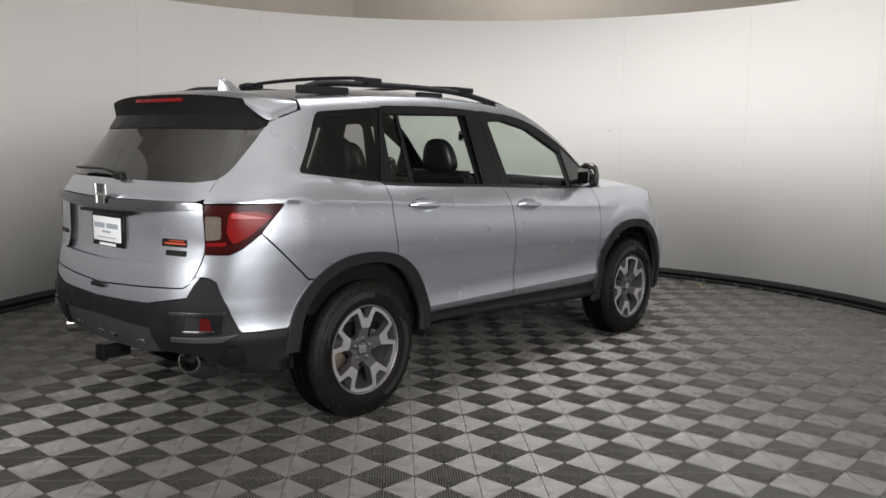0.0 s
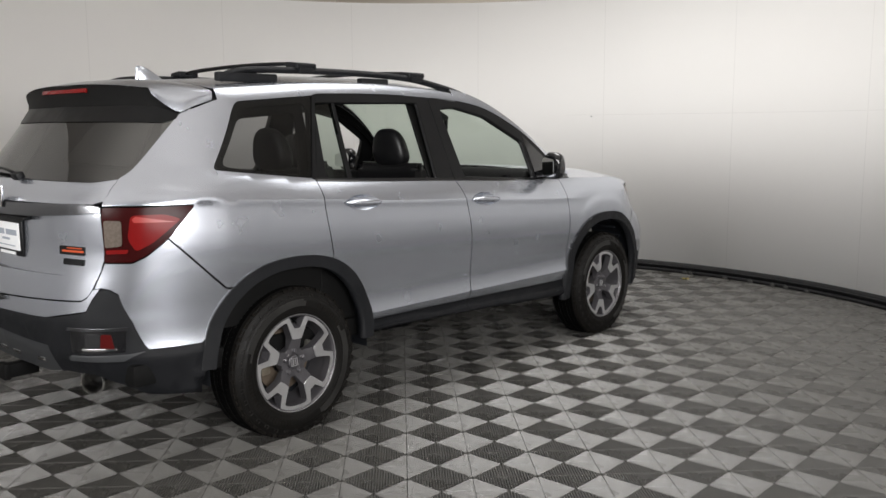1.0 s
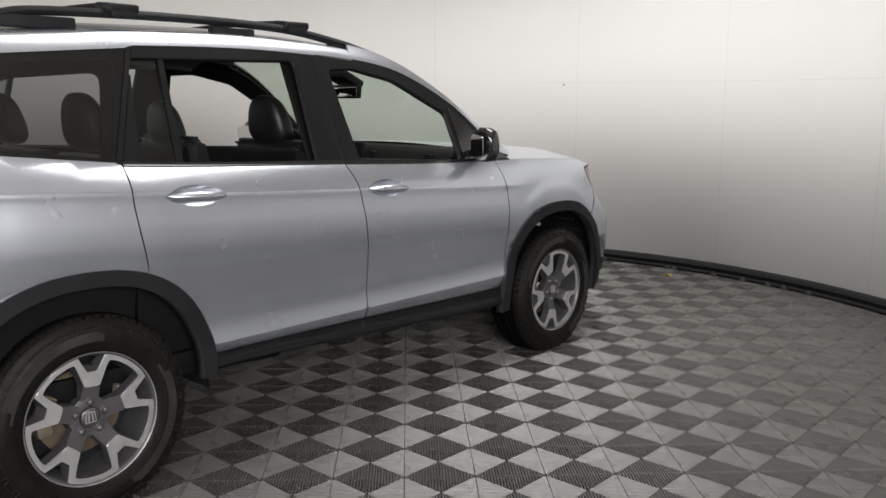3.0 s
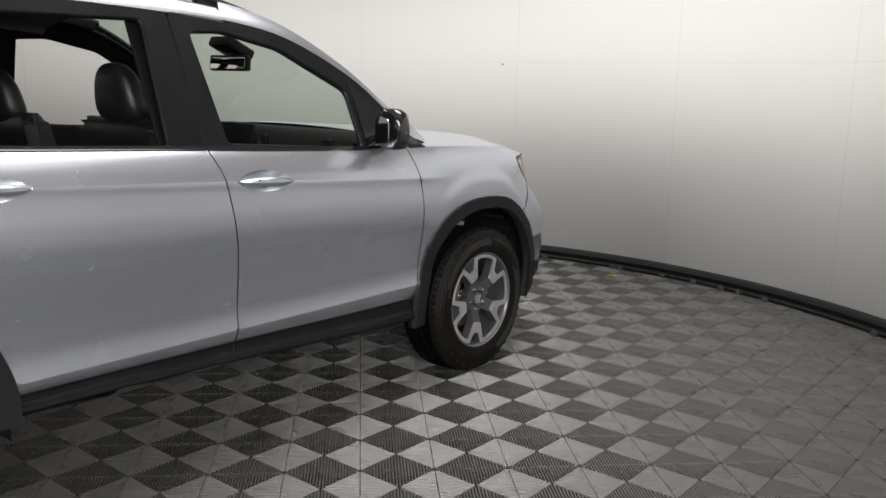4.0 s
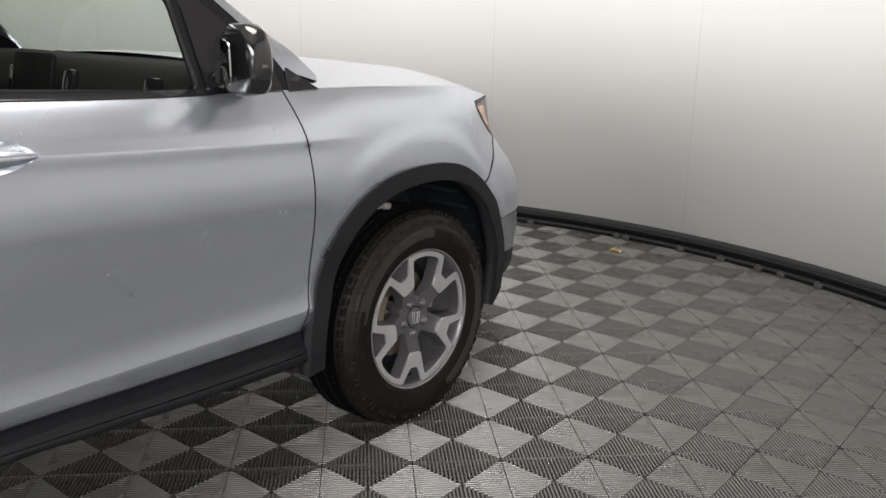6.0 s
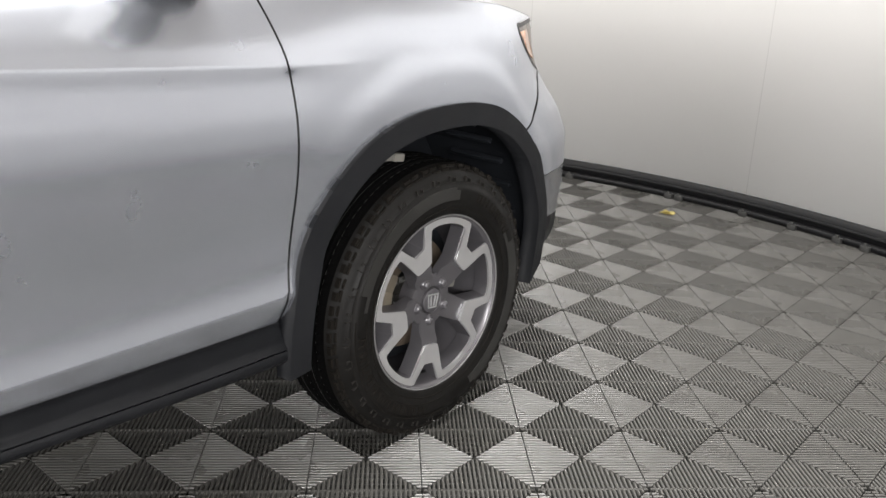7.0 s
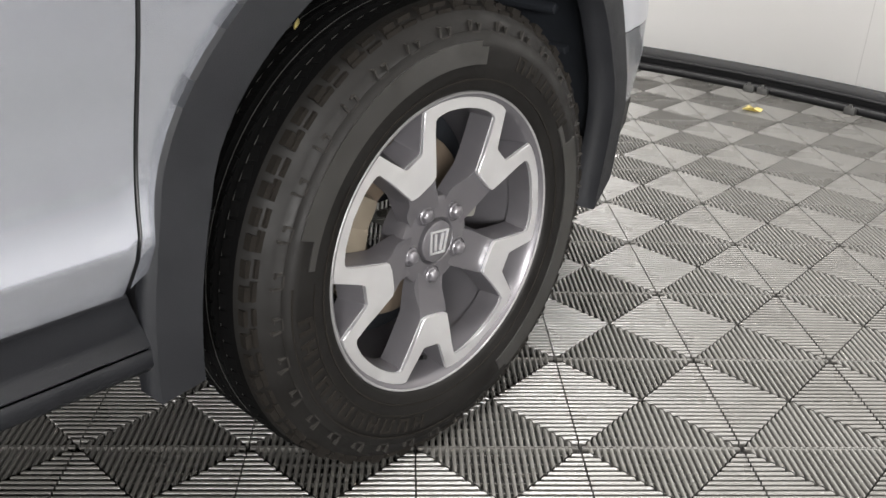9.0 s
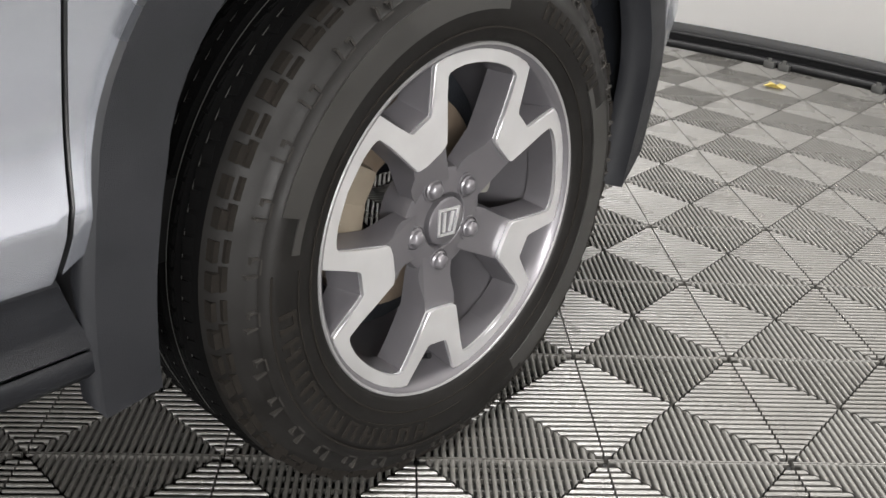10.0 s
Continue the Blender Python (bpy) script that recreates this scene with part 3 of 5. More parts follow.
    panel("belt_strip", [*along(lambda u: belt(u) + 0.012, 0.205, 1.238, 14), *along(lambda u: belt(u) - 0.003, 1.238, 0.205, 14)], GLOSS, rd, side, off=0.004, thick=0.02)
    fd = part("front_door", bmesh.new(), PAINT, car)
    skin_f = [*shifted([p for p in SEAM_D if p[1] > 0.49], g), *along(paint_edge, 1.306 + g, 2.297 - g, 14), *shifted(SEAM_F[::-1], -g), *along(lambda u: belt(u) - 0.004, 2.29, 1.246 + g, 16)]
    panel("door_skin", skin_f, PAINT, fd, side)
    panel("cladding", [*along(lambda u: paint_edge(u) - 0.002, 1.304 + g, 2.300, 12), *along(lip_edge, 2.32, 1.298 + g, 10)], CLAD, fd, side, off=0.002, step=0.016)
    panel("window_frame", [(1.246 + g, 1.205), (1.231 + g, 1.66), *FRONT_TOP[1:], *along(lambda u: belt(u) + 0.001, 2.33, 1.25, 14)], SATIN, fd, side, [FRONT_OPEN], thick=0.03)
    panel("belt_strip", [*along(lambda u: belt(u) + 0.012, 1.248, 2.30, 14), *along(lambda u: belt(u) - 0.003, 2.30, 1.248, 14)], GLOSS, fd, side, off=0.004, thick=0.02)
    # sill under the doors
    panel("sill", [*along(lambda u: lip_edge(u) - 0.003, 0.50, 2.34, 16), *along(lambda u: 0.53 - 0.150 * spread(u), 2.34, 0.50, 14)], CLAD, car, side, off=0.0, thick=0.05, step=0.02)
    # front fender
    fa = arch_from(WB, 0.48, 1.2, False)[::-1]
    ff = [p for p in arch_from(WB, 0.785, 1.2, True)]
    panel("fender", [*shifted(SEAM_F, g), *fa, *ff, (3.19, 0.787), (3.33, 0.840), (3.45, 0.888), (3.565, 0.924), (3.46, 0.962), (3.314, 1.032), (3.306, 1.058), (3.316, 1.068), (3.66, 1.070), *along(lambda u: belt(u) - 0.002, 3.66, 2.305, 22)], PAINT, car, side)
    # flares
    for cy, lo_f, lo_r in ((0.0, 0.40, 0.42), (WB, 0.33, 0.315)):
        o = arch(cy, OUT_A + 0.004, OUT_B + 0.004, -28, 208, 70)
        i = arch(cy, IN_A, IN_B, 208, -28, 70)
        o = [p for p in o if p[1] > (lo_f if p[0] > cy else lo_r)]
        tip = 0.05 if cy > 1 else 0
        i = [p for p in i if p[1] > (lo_f - tip if p[0] > cy else lo_r)]
        panel("wheel_arch_flare", o + i, CLAD, car, side, off=0.014, thick=0.05, step=0.028, where=upright, normal=upright_normal)
    # wheel wells
    for cy in (0.0, WB):
        bm = bmesh.new()
        pts = arch(cy, IN_A + 0.035, IN_B + 0.03, -4, 184, 30, cz=0.385)
        rings = [[bm.verts.new((side * x, y, z)) for y, z in pts] for x in (0.935, 0.80, 0.62, 0.52)]
        for a, b in zip(rings, rings[1:]):
            for k in range(len(pts) - 1):
                bm.faces.new((a[k], a[k + 1], b[k + 1], b[k]))
        bm.faces.new(rings[-1])
        part("wheel_well", bm, LINER, car)
        if cy > 1:
            bm = bmesh.new()
            for k, up in enumerate((0.010, 0.009, 0.002)):
                box(bm, (side * 0.880, 2.647 + 0.038 * k, 0.759 + up), (0.020, 0.0375, 0.022), (-4 * k, 0, 0), 0.006)
            part("clip_strip", bm, PALE, car)
            for k in range(5):
                a = radians(14 + 11 * k)
                bm = bmesh.new()
                box(bm, (side * 0.74, WB + (IN_A + 0.036) * math.cos(a), 0.385 + (IN_B + 0.031) * math.sin(a)), (0.20, 0.018, 0.016), (math.degrees(a), 0, 0), 0.006)
                part("liner_rib", bm, LINER, car)
    # rear bumper: painted upper part and dark lower part
    panel("bumper_side", [(-0.383 - g, 0.788), *[p for p in arch_from(0.0, 0.565, 0.785, False)], *along(lambda u: 0.563, -0.50, -0.70, 6), (-0.712, 0.58), (-0.752, 0.685), (-0.797, 0.755), (-0.822, 0.806), (-0.86, 0.826), (-0.898, 0.832), (-0.929, 0.828), (-0.908, 0.90), (-0.899, 0.934), (-0.783, 0.933), (-0.729, 0.959), (-0.635 - g, 1.030)], PAINT, car, side)
    # front bumper corner
    nb = [(p[0] + 0.006, p[1]) for p in arch_from(WB, 0.50, 0.778, True)]
    panel("bumper_corner", [(3.195, 0.782), *[p for p in nb if p[1] > 0.63], *along(lambda u: 0.630 - 0.05 * (u - 3.3), 3.325, 4.0, 8), (4.0, 0.86), (3.72, 0.905), (3.58, 0.918), (3.46, 0.882), (3.34, 0.834)], PAINT, car, side)
    panel("bumper_facet", [*[p for p in nb if p[1] < 0.628], *along(lambda u: 0.492 - 0.16 * (u - 3.3), 3.335, 3.72, 6), *along(lambda u: 0.627 - 0.05 * (u - 3.3), 3.72, 3.325, 6)], PAINT, car, side, where=turned_in, normal=turned_normal)
    panel("lower_bumper", [*[(p[0] + 0.006, p[1]) for p in arch_from(WB, 0.26, 0.488, True)], (3.28, 0.22), (3.45, 0.23), (3.9, 0.24), (U_NOSE, 0.24), (U_NOSE, 0.60), (4.0, 0.60), (3.74, 0.60), *along(lambda u: 0.490 - 0.16 * (u - 3.3), 3.72, 3.335, 6)], CLAD, car, side, off=0.002, thick=0.04, where=turned_in, normal=turned_normal)
    lamp = panel("headlamp", rounded([(3.315, 1.058), (3.62, 1.062), (3.86, 1.03), (3.88, 0.92), (3.585, 0.924), (3.46, 0.970), (3.325, 1.038)], 0.012), CLEARLENS, car, side, off=-0.004)
    panel("side_marker", rounded([(3.345, 1.045), (3.48, 1.045), (3.56, 0.960), (3.47, 0.982)], 0.008), AMBER, lamp, side, off=-0.001, thick=0.004)
    panel("headlamp_seal", [(3.308, 1.058), (3.318, 1.066), (3.60, 1.069), (3.60, 1.060), (3.325, 1.056), (3.330, 1.040), (3.463, 0.973), (3.578, 0.930), (3.572, 0.923), (3.46, 0.964), (3.314, 1.034)], SATIN, lamp, side, off=0.001, thick=0.006, step=0.02)
    panel("grille_side", [(3.89, 0.92), (3.87, 1.01), (U_NOSE, 1.01), (U_NOSE, 0.61), (4.01, 0.61), (4.01, 0.87)], GLOSS, car, side, off=-0.004)


for s in (1, -1):
    build_side(s)


def sweep(name, rows, mat, label=""):
    """A smooth sheet through rows of points, mirrored over the middle."""
    bm = bmesh.new()
    vs = [[bm.verts.new(p) for p in r] for r in rows]
    for a, b in zip(vs, vs[1:]):
        for k in range(len(a) - 1):
            bm.faces.new((a[k], a[k + 1], b[k + 1], b[k]))
    return part(name, bm, mat, car, label, sharp=60)


def roof_row(y, n=24):
    z0 = gutter(y)
    right = [skin(y, z0 + 0.052 * k / 4) for k in range(5)]
    e = right[-1]
    for k in range(1, n // 2 + 1):
        t = k / (n // 2)
        x = e.x * (1 - t)
        right.append(Vector((x, y, e.z + 0.060 * (1 - (1 - t) ** 2.6))))
    return right + [Vector((-p.x, p.y, p.z)) for p in right[-2::-1]]


ROOF_Y = [-0.277 + 0.05 * k for k in range(37)]


def roof_rows():
    rows = []
    for y in ROOF_Y:
        if y > 1.50:
            break
        rows.append(roof_row(y))
    return rows


sweep("roof", roof_rows(), PAINT)
# windscreen pillars and windscreen
for s in (1, -1):
    lower = [(a + 0.004, b + 0.004) for a, b in FRONT_TOP if a > 1.40]
    panel("windscreen_pillar", [(1.46, 1.664), *lower[1:], (2.335, 1.205), (2.44, 1.172), *[p for p in PILLAR[::-1] if p[0] > 1.47]], PAINT, car, s, thick=0.02, step=0.025)
edge = [p for p in PILLAR if p[0] > 1.44]
rows = []
for a, b in edge:
    e = skin(a, b)
    row = []
    for k in range(17):
        t = 1 - k / 8
        row.append((e.x * t, a + 0.17 * (1 - t * t), b + 0.022 * (1 - t * t)))
    rows.append(row)
screen = sweep("windscreen", rows, GLASSMID)
screen.visible_shadow = False
# bonnet
rows = []
for k in range(24):
    u = 2.40 + 1.27 * k / 23
    e = skin(u, belt(u))
    row = []
    for i in range(25):
        t = 1 - i / 12
        crown = 0.062 * (1 - abs(t) ** 2.4) * (1 - 0.55 * (k / 23) ** 3) + 0.010 * math.exp(-((abs(t) - 0.62) / 0.07) ** 2)
        row.append((e.x * t, e.y + 0.20 * (1 - t * t) * (k / 23), e.z + crown))
    rows.append(row)
sweep("bonnet", rows, PAINT)
bm = bmesh.new()
box(bm, (0, 2.42, 1.175), (1.50, 0.14, 0.03), (-15, 0, 0), 0.008)
part("cowl", bm, SATIN, car)

# ---- rear ----
TIP = material("brushed_exhaust_steel", (0.58, 0.57, 0.55), 0.22, metal=1.0, vary=0.2, scale=40)
SKID = material("dark_grey_painted_plastic", (0.045, 0.047, 0.05), 0.42, metal=0.2, vary=0.1, scale=20)
for s in (1, -1):
    # tailgate halves meet at the middle, with the plate recess between them
    gate_low = lambda u: 0.742 + 0.03 * (u - U_REAR) / 0.6
    low_edge = along(gate_low, -1.03, U_REAR, 10)
    panel("tailgate", [(-0.909, 1.166), (-0.906, 1.06), (-0.904, 0.95), (-0.914, 0.90), (-0.938, 0.83), (-0.955, 0.795), (-0.985, 0.776), *low_edge, (U_REAR, 0.862), (-1.13, 0.872), (-1.175, 0.885), (-1.192, 0.92), (-1.186, 1.128), (-1.09, 1.142)], PAINT, car, s, thick=0.03)
    panel("plate_recess", [(-1.12, 0.866), (-1.17, 1.15), (U_REAR, 1.15), (U_REAR, 0.856)], PAINT, car, s, off=-0.022, thick=0.0)
    panel("tailgate_shoulder", [(-0.912, 1.198), (-0.898, 1.25), (-0.872, 1.287), (-0.90, 1.284), *along(lambda u: 1.272, -1.0, U_REAR, 10), (U_REAR, 1.176), (-0.95, 1.185)], PAINT, car, s, thick=0.02)
    tl = panel("tail_lamp", rounded([(-0.512, 1.171), (-0.557, 1.122), (-0.634, 1.038), (-0.731, 0.966), (-0.783, 0.940), (-0.899, 0.940), (-0.903, 1.171)], 0.012), DARKRED, car, s, off=0.004)
    panel("red_lens", rounded([(-0.575, 1.118), (-0.645, 1.140), (-0.780, 1.138), (-0.800, 1.040), (-0.770, 0.985), (-0.70, 1.02)], 0.02), REDLENS, tl, s, off=0.0065, thick=0.004)
    panel("red_lens", rounded([(-0.80, 0.995), (-0.892, 0.992), (-0.892, 0.975), (-0.805, 0.978)], 0.006), REDLENS, tl, s, off=0.0065, thick=0.004)
    panel("reversing_lamp", rounded([(-0.820, 1.116), (-0.893, 1.118), (-0.896, 1.002), (-0.825, 1.010)], 0.012), CLEARLENS, tl, s, off=0.0095, thick=0.006)
    # pale red strip that paints a reflection onto the lamp
    panel("reflection_strip", rounded([(-0.60, 1.106), (-0.76, 1.134), (-0.775, 1.122), (-0.77, 1.108)], 0.006), LIGHTRED, tl, s, off=0.0085, thick=0.003)
    panel("bumper_upper", [(-0.905, 0.829), (-0.938, 0.822), (-0.957, 0.787), (-0.987, 0.768), *along(lambda u: gate_low(u) - 0.007, -1.03, U_REAR, 10), (U_REAR, 0.672), (-1.20, 0.684), (-1.15, 0.695), (-0.955, 0.731), (-0.93, 0.79)], PAINT, car, s, thick=0.02)
    panel("lower_bumper", [(-0.897, 0.823), (-0.925, 0.785), (-0.95, 0.725), (-1.15, 0.689), (-1.20, 0.678), (U_REAR, 0.666), (U_REAR, 0.575), (-1.20, 0.560), (-1.16, 0.44), (-1.12, 0.45), (-0.95, 0.448), (-0.86, 0.41), (-0.76, 0.355), (-0.55, 0.335), *[p for p in arch_from(0.0, 0.31, 0.557, False)[::-1]], *along(lambda u: 0.558, -0.51, -0.70, 6), (-0.717, 0.58), (-0.757, 0.685), (-0.802, 0.755), (-0.827, 0.80), (-0.862, 0.820)], CLAD, car, s, off=0.004, thick=0.05)
    panel("skid_garnish", [(-1.195, 0.560), (U_REAR, 0.578), (U_REAR, 0.412), (-1.30, 0.412), (-1.17, 0.435)], SKID, car, s, off=-0.010, thick=0.04)
    panel("fog_pocket", rounded([(-0.775, 0.650), (-1.03, 0.643), (-1.035, 0.545), (-0.79, 0.556)], 0.01), GLOSS, car, s, off=0.008, thick=0.004)
    panel("reflector", rounded([(-0.835, 0.634), (-0.875, 0.636), (-0.885, 0.574), (-0.828, 0.574)], 0.006), REFLECTOR, car, s, off=0.013, thick=0.006)
    panel("fog_lens", rounded([(-0.877, 0.636), (-0.945, 0.638), (-0.955, 0.574), (-0.887, 0.574)], 0.006), SMOKED, car, s, off=0.013, thick=0.006)
    panel("chrome_strip", rounded([(-0.765, 0.664), (-1.045, 0.657), (-1.045, 0.645), (-0.768, 0.652)], 0.004), DARKCHROME, car, s, off=0.014, thick=0.012)
    panel("chrome_strip", rounded([(-0.715, 0.556), (-0.77, 0.548), (-1.045, 0.535), (-1.045, 0.518), (-0.80, 0.524)], 0.004), SKID, car, s, off=0.020, thick=0.03)
    panel("chrome_strip", rounded([(-0.82, 0.574), (-0.97, 0.571), (-0.97, 0.563), (-0.82, 0.566)], 0.003), CHROME, car, s, off=0.016, thick=0.01)
    panel("tailgate_strip", [(-0.908, 1.172), (-0.906, 1.150), (-1.1, 1.135), (-1.3, 1.122), (U_REAR, 1.115), (U_REAR, 1.168), (-1.3, 1.174), (-1.0, 1.180)], DARKCHROME, car, s, off=0.020, thick=0.03)
    panel("rear_window", [(-0.868 - 0.003, 1.290), *[(a - 0.003, b) for a, b in GLASS_EDGE], (-0.60, 1.60), (-1.0, 1.64), (U_REAR, 1.64), (U_REAR, 1.276), (-1.0, 1.276)], GLASSREAR, car, s, off=-0.003, thick=0.0)
    panel("glass_band", [(-0.565, 1.545), (-0.64, 1.528), (-0.80, 1.531), (-1.2, 1.534), (U_REAR, 1.536), (U_REAR, 1.62), (-0.6, 1.60), (-0.54, 1.574)], SATIN, car, s, off=0.001, thick=0.0)
    for u, z in ((-1.325, 0.468), (-1.57, 0.462)):
        panel("bumper_slot", rounded([(u - 0.035, z + 0.008), (u + 0.035, z + 0.010), (u + 0.035, z - 0.008), (u - 0.035, z - 0.010)], 0.004), CHROME, car, s, off=-0.006, thick=0.006, step=0.02)
# spoiler: the roof carried back to a thin trailing edge, silver ends, dark below
SIDE_LOW = line_through([(0.742, -0.283, 1.630), (0.741, -0.37, 1.604), (0.735, -0.447, 1.577), (0.705, -0.495, 1.606), (0.655, -0.535, 1.655)], 4)
SIDE_TOP = line_through([(roof_row(-0.283)[4].x, -0.283, roof_row(-0.283)[4].z), (0.690, -0.37, 1.688), (0.672, -0.447, 1.688), (0.650, -0.495, 1.686), (0.622, -0.548, 1.684)], 4)
rows = []
for k, (lo, hi) in enumerate(zip(SIDE_LOW, SIDE_TOP)):
    t = k / (len(SIDE_LOW) - 1)
    lo, hi = Vector(lo), Vector(hi)
    right = [lo.lerp(hi, f) + Vector((0.020 * math.sin(math.pi * f) * (1 - 0.7 * t), 0, 0.010 * math.sin(math.pi * f))) for f in (0, 0.25, 0.5, 0.75, 0.9, 1)]
    crown = 0.060 - 0.034 * t
    for i in range(1, 13):
        f = i / 12
        right.append(Vector((hi.x * (1 - f), hi.y - 0.088 * t * (1 - (1 - f) ** 2.2), hi.z + crown * (1 - (1 - f) ** 2.6) + 0.006 * math.sin(math.pi * t))))
    rows.append(right + [Vector((-p.x, p.y, p.z)) for p in right[-2::-1]])
sweep("spoiler", rows, PAINT)
outer = [r[0] for r in rows[8:-1]] + rows[-1] + [r[-1] for r in rows[8:-1]][::-1]


def on_glass(x, z):
    us = [-0.50 - 0.01 * k for k in range(115)]
    u = min(us, key=lambda v: abs(skin(v, z).x - abs(x)))
    p = skin(u, z)
    return Vector((x, p.y + 0.006, z))


inner = [on_glass(p.x * 0.985, 1.592 - 0.02 * abs(p.x) / 0.74) for p in outer]
sweep("spoiler_underside", [[p + Vector((0, 0.003, -0.004)) for p in outer], *[[p.lerp(q, f) + Vector((0, 0.012 * math.sin(math.pi * f), -0.008)) for p, q in zip(outer, inner)] for f in (0.25, 0.5, 0.75)], inner], CABIN)
bm = bmesh.new()
box(bm, (0, -0.626, 1.680), (0.46, 0.012, 0.020), (-12, 0, 0), 0.003)
part("brake_lamp", bm, REDLENS, car, "long red third brake lamp")

# antenna fin
bm = bmesh.new()
ring = []
for k in range(10):
    t = k / 9
    h, l = 0.076 * (1 - (1 - t) ** 1.6), 0.0
    y0, y1 = -0.250 + 0.008 * t, -0.070 - 0.15 * t ** 0.8
    w = 0.030 * (1 - t) ** 0.7 + 0.004
    ring.append([bm.verts.new((w * math.cos(a) * (1 - 0.55 * max(0, math.sin(a))), (y0 + y1) / 2 + (y1 - y0) / 2 * math.sin(a), 1.748 + h)) for a in [2 * math.pi * i / 20 for i in range(20)]])
for a, b in zip(ring, ring[1:]):
    for i in range(20):
        bm.faces.new((a[i], a[(i + 1) % 20], b[(i + 1) % 20], b[i]))
bm.faces.new(ring[-1])
part("antenna_fin", bm, PAINT, car)

# roof rails and cross bars
for s in (1, -1):
    bm = bmesh.new()
    path = line_through([(0.588 * s, -0.13, 1.738), (0.587 * s, -0.07, 1.768), (0.586 * s, 0.10, 1.792), (0.586 * s, 0.7, 1.800), (0.586 * s, 1.15, 1.786), (0.590 * s, 1.45, 1.744), (0.594 * s, 1.60, 1.712), (0.596 * s, 1.68, 1.690)], 6)
    tube(bm, path, 0.021, 10, 0.85)
    rail = part("roof_rail", bm, CLAD, car)
    for y0, y1, zt in ((-0.15, 0.20, 1.772), (0.78, 0.99, 1.775), (1.42, 1.66, 1.722)):
        bm = bmesh.new()
        box(bm, (0.585 * s, (y0 + y1) / 2, zt - 0.022), (0.044, y1 - y0, 0.045), (0 if y1 < 1.3 else -9, 0, 0), 0.010)
        part("rail_foot", bm, CLAD, rail)
for y, z in ((0.385, 1.828), (1.22, 1.812)):
    bm = bmesh.new()
    tube(bm, line_through([(-0.56, y, z - 0.012), (-0.45, y, z + 0.012), (0, y, z + 0.022), (0.45, y, z + 0.012), (0.56, y, z - 0.012)], 6), 0.026, 10, 0.42)
    bar_ob = part("cross_bar", bm, SATIN, car)
    for s in (1, -1):
        bm = bmesh.new()
        box(bm, (0.565 * s, y, z - 0.004), (0.10, 0.135, 0.034), (0, 6 * s, 0), 0.013, 3)
        box(bm, (0.59 * s, y, z - 0.030), (0.055, 0.10, 0.03), (0, 0, 0), 0.008)
        part("clamp", bm, CLAD, bar_ob)

# wiper, plate, badges, logo plate
bm = bmesh.new()
tube(bm, line_through([(0.06, -0.895, 1.292), (0.02, -0.905, 1.305), (-0.15, -0.885, 1.318), (-0.48, -0.855, 1.315)], 6), 0.010, 8, 0.7)
box(bm, (0.07, -0.90, 1.288), (0.07, 0.04, 0.035), (20, 0, 0), 0.01)
part("rear_wiper", bm, SATIN, car)
plate = part("number_plate", bmesh.new(), SATIN, car)
bm = bmesh.new()
box(bm, (0, -0.934, 1.005), (0.325, 0.014, 0.172), (0, 0, 0), 0.006)
part("frame", bm, SATIN, plate, "black plate surround")
bm = bmesh.new()
box(bm, (0, -0.943, 1.010), (0.285, 0.006, 0.128), (0, 0, 0), 0.003)
part("plate_face", bm, PLATEWHITE, plate, "white paper dealer plate")
for x, z, w, h in ((-0.072, 1.028, 0.112, 0.026), (0.062, 1.028, 0.118, 0.026), (0.0, 0.996, 0.085, 0.011), (0.0, 0.966, 0.20, 0.005)):
    bm = bmesh.new()
    box(bm, (x, -0.9466, z), (w, 0.0016, h))
    part("print_bar", bm, INKGREY, plate)
bm = bmesh.new()
box(bm, (0, -0.9418, 0.930), (0.17, 0.003, 0.014))
part("frame_print", bm, PLATEWHITE, plate)
bm = bmesh.new()
box(bm, (0, -0.945, 1.103), (0.50, 0.04, 0.016), (0, 0, 0), 0.006)
part("plate_lamp", bm, SATIN, car)


def badge(x0, x1, z0, z1, mat, name, lift=0.006, thick=0.005, sd=1):
    us = [-1.0 - k * 0.01 for k in range(70)]
    def at(x):
        return min(us, key=lambda u: abs(skin(u, 1.0).x - x))
    return panel(name, rounded([(at(x0), z0), (at(x1), z0), (at(x1), z1), (at(x0), z1)], 0.004), mat, car, sd, off=lift, thick=thick, step=0.03)


badge(0.50, 0.70, 0.965, 1.002, SATIN, "trim_badge", 0.006)
badge(0.52, 0.68, 0.977, 0.986, ORANGE, "badge_lettering", 0.0085, 0.002)
badge(0.545, 0.635, 0.993, 0.998, ORANGE, "badge_lettering", 0.0085, 0.002)
badge(0.53, 0.70, 0.922, 0.948, SATIN, "drive_badge", 0.006)
badge(0.50, 0.70, 0.95, 0.972, SATIN, "model_badge", 0.006, sd=-1)
bm = bmesh.new()
prism(bm, rounded([(-0.050, -0.050), (0.050, -0.050), (0.062, 0.050), (-0.062, 0.050)], 0.02), Matrix.Translation((0, -0.966, 1.196)) @ pose(0, 0, 0, 90, 0, 0), 0.006, 0.002)
emblem = part("emblem", bm, DARKCHROME, car)
bm = bmesh.new()
for pts in ([(-0.062, 0.050), (-0.046, 0.050), (-0.034, -0.050), (-0.050, -0.050)], [(0.046, 0.050), (0.062, 0.050), (0.050, -0.050), (0.034, -0.050)], [(-0.038, 0.004), (0.038, 0.004), (0.036, -0.010), (-0.036, -0.010)]):
    prism(bm, pts, Matrix.Translation((0, -0.970, 1.196)) @ pose(0, 0, 0, 90, 0, 0), 0.006, 0.0015)
part("emblem_bars", bm, TIP, emblem)

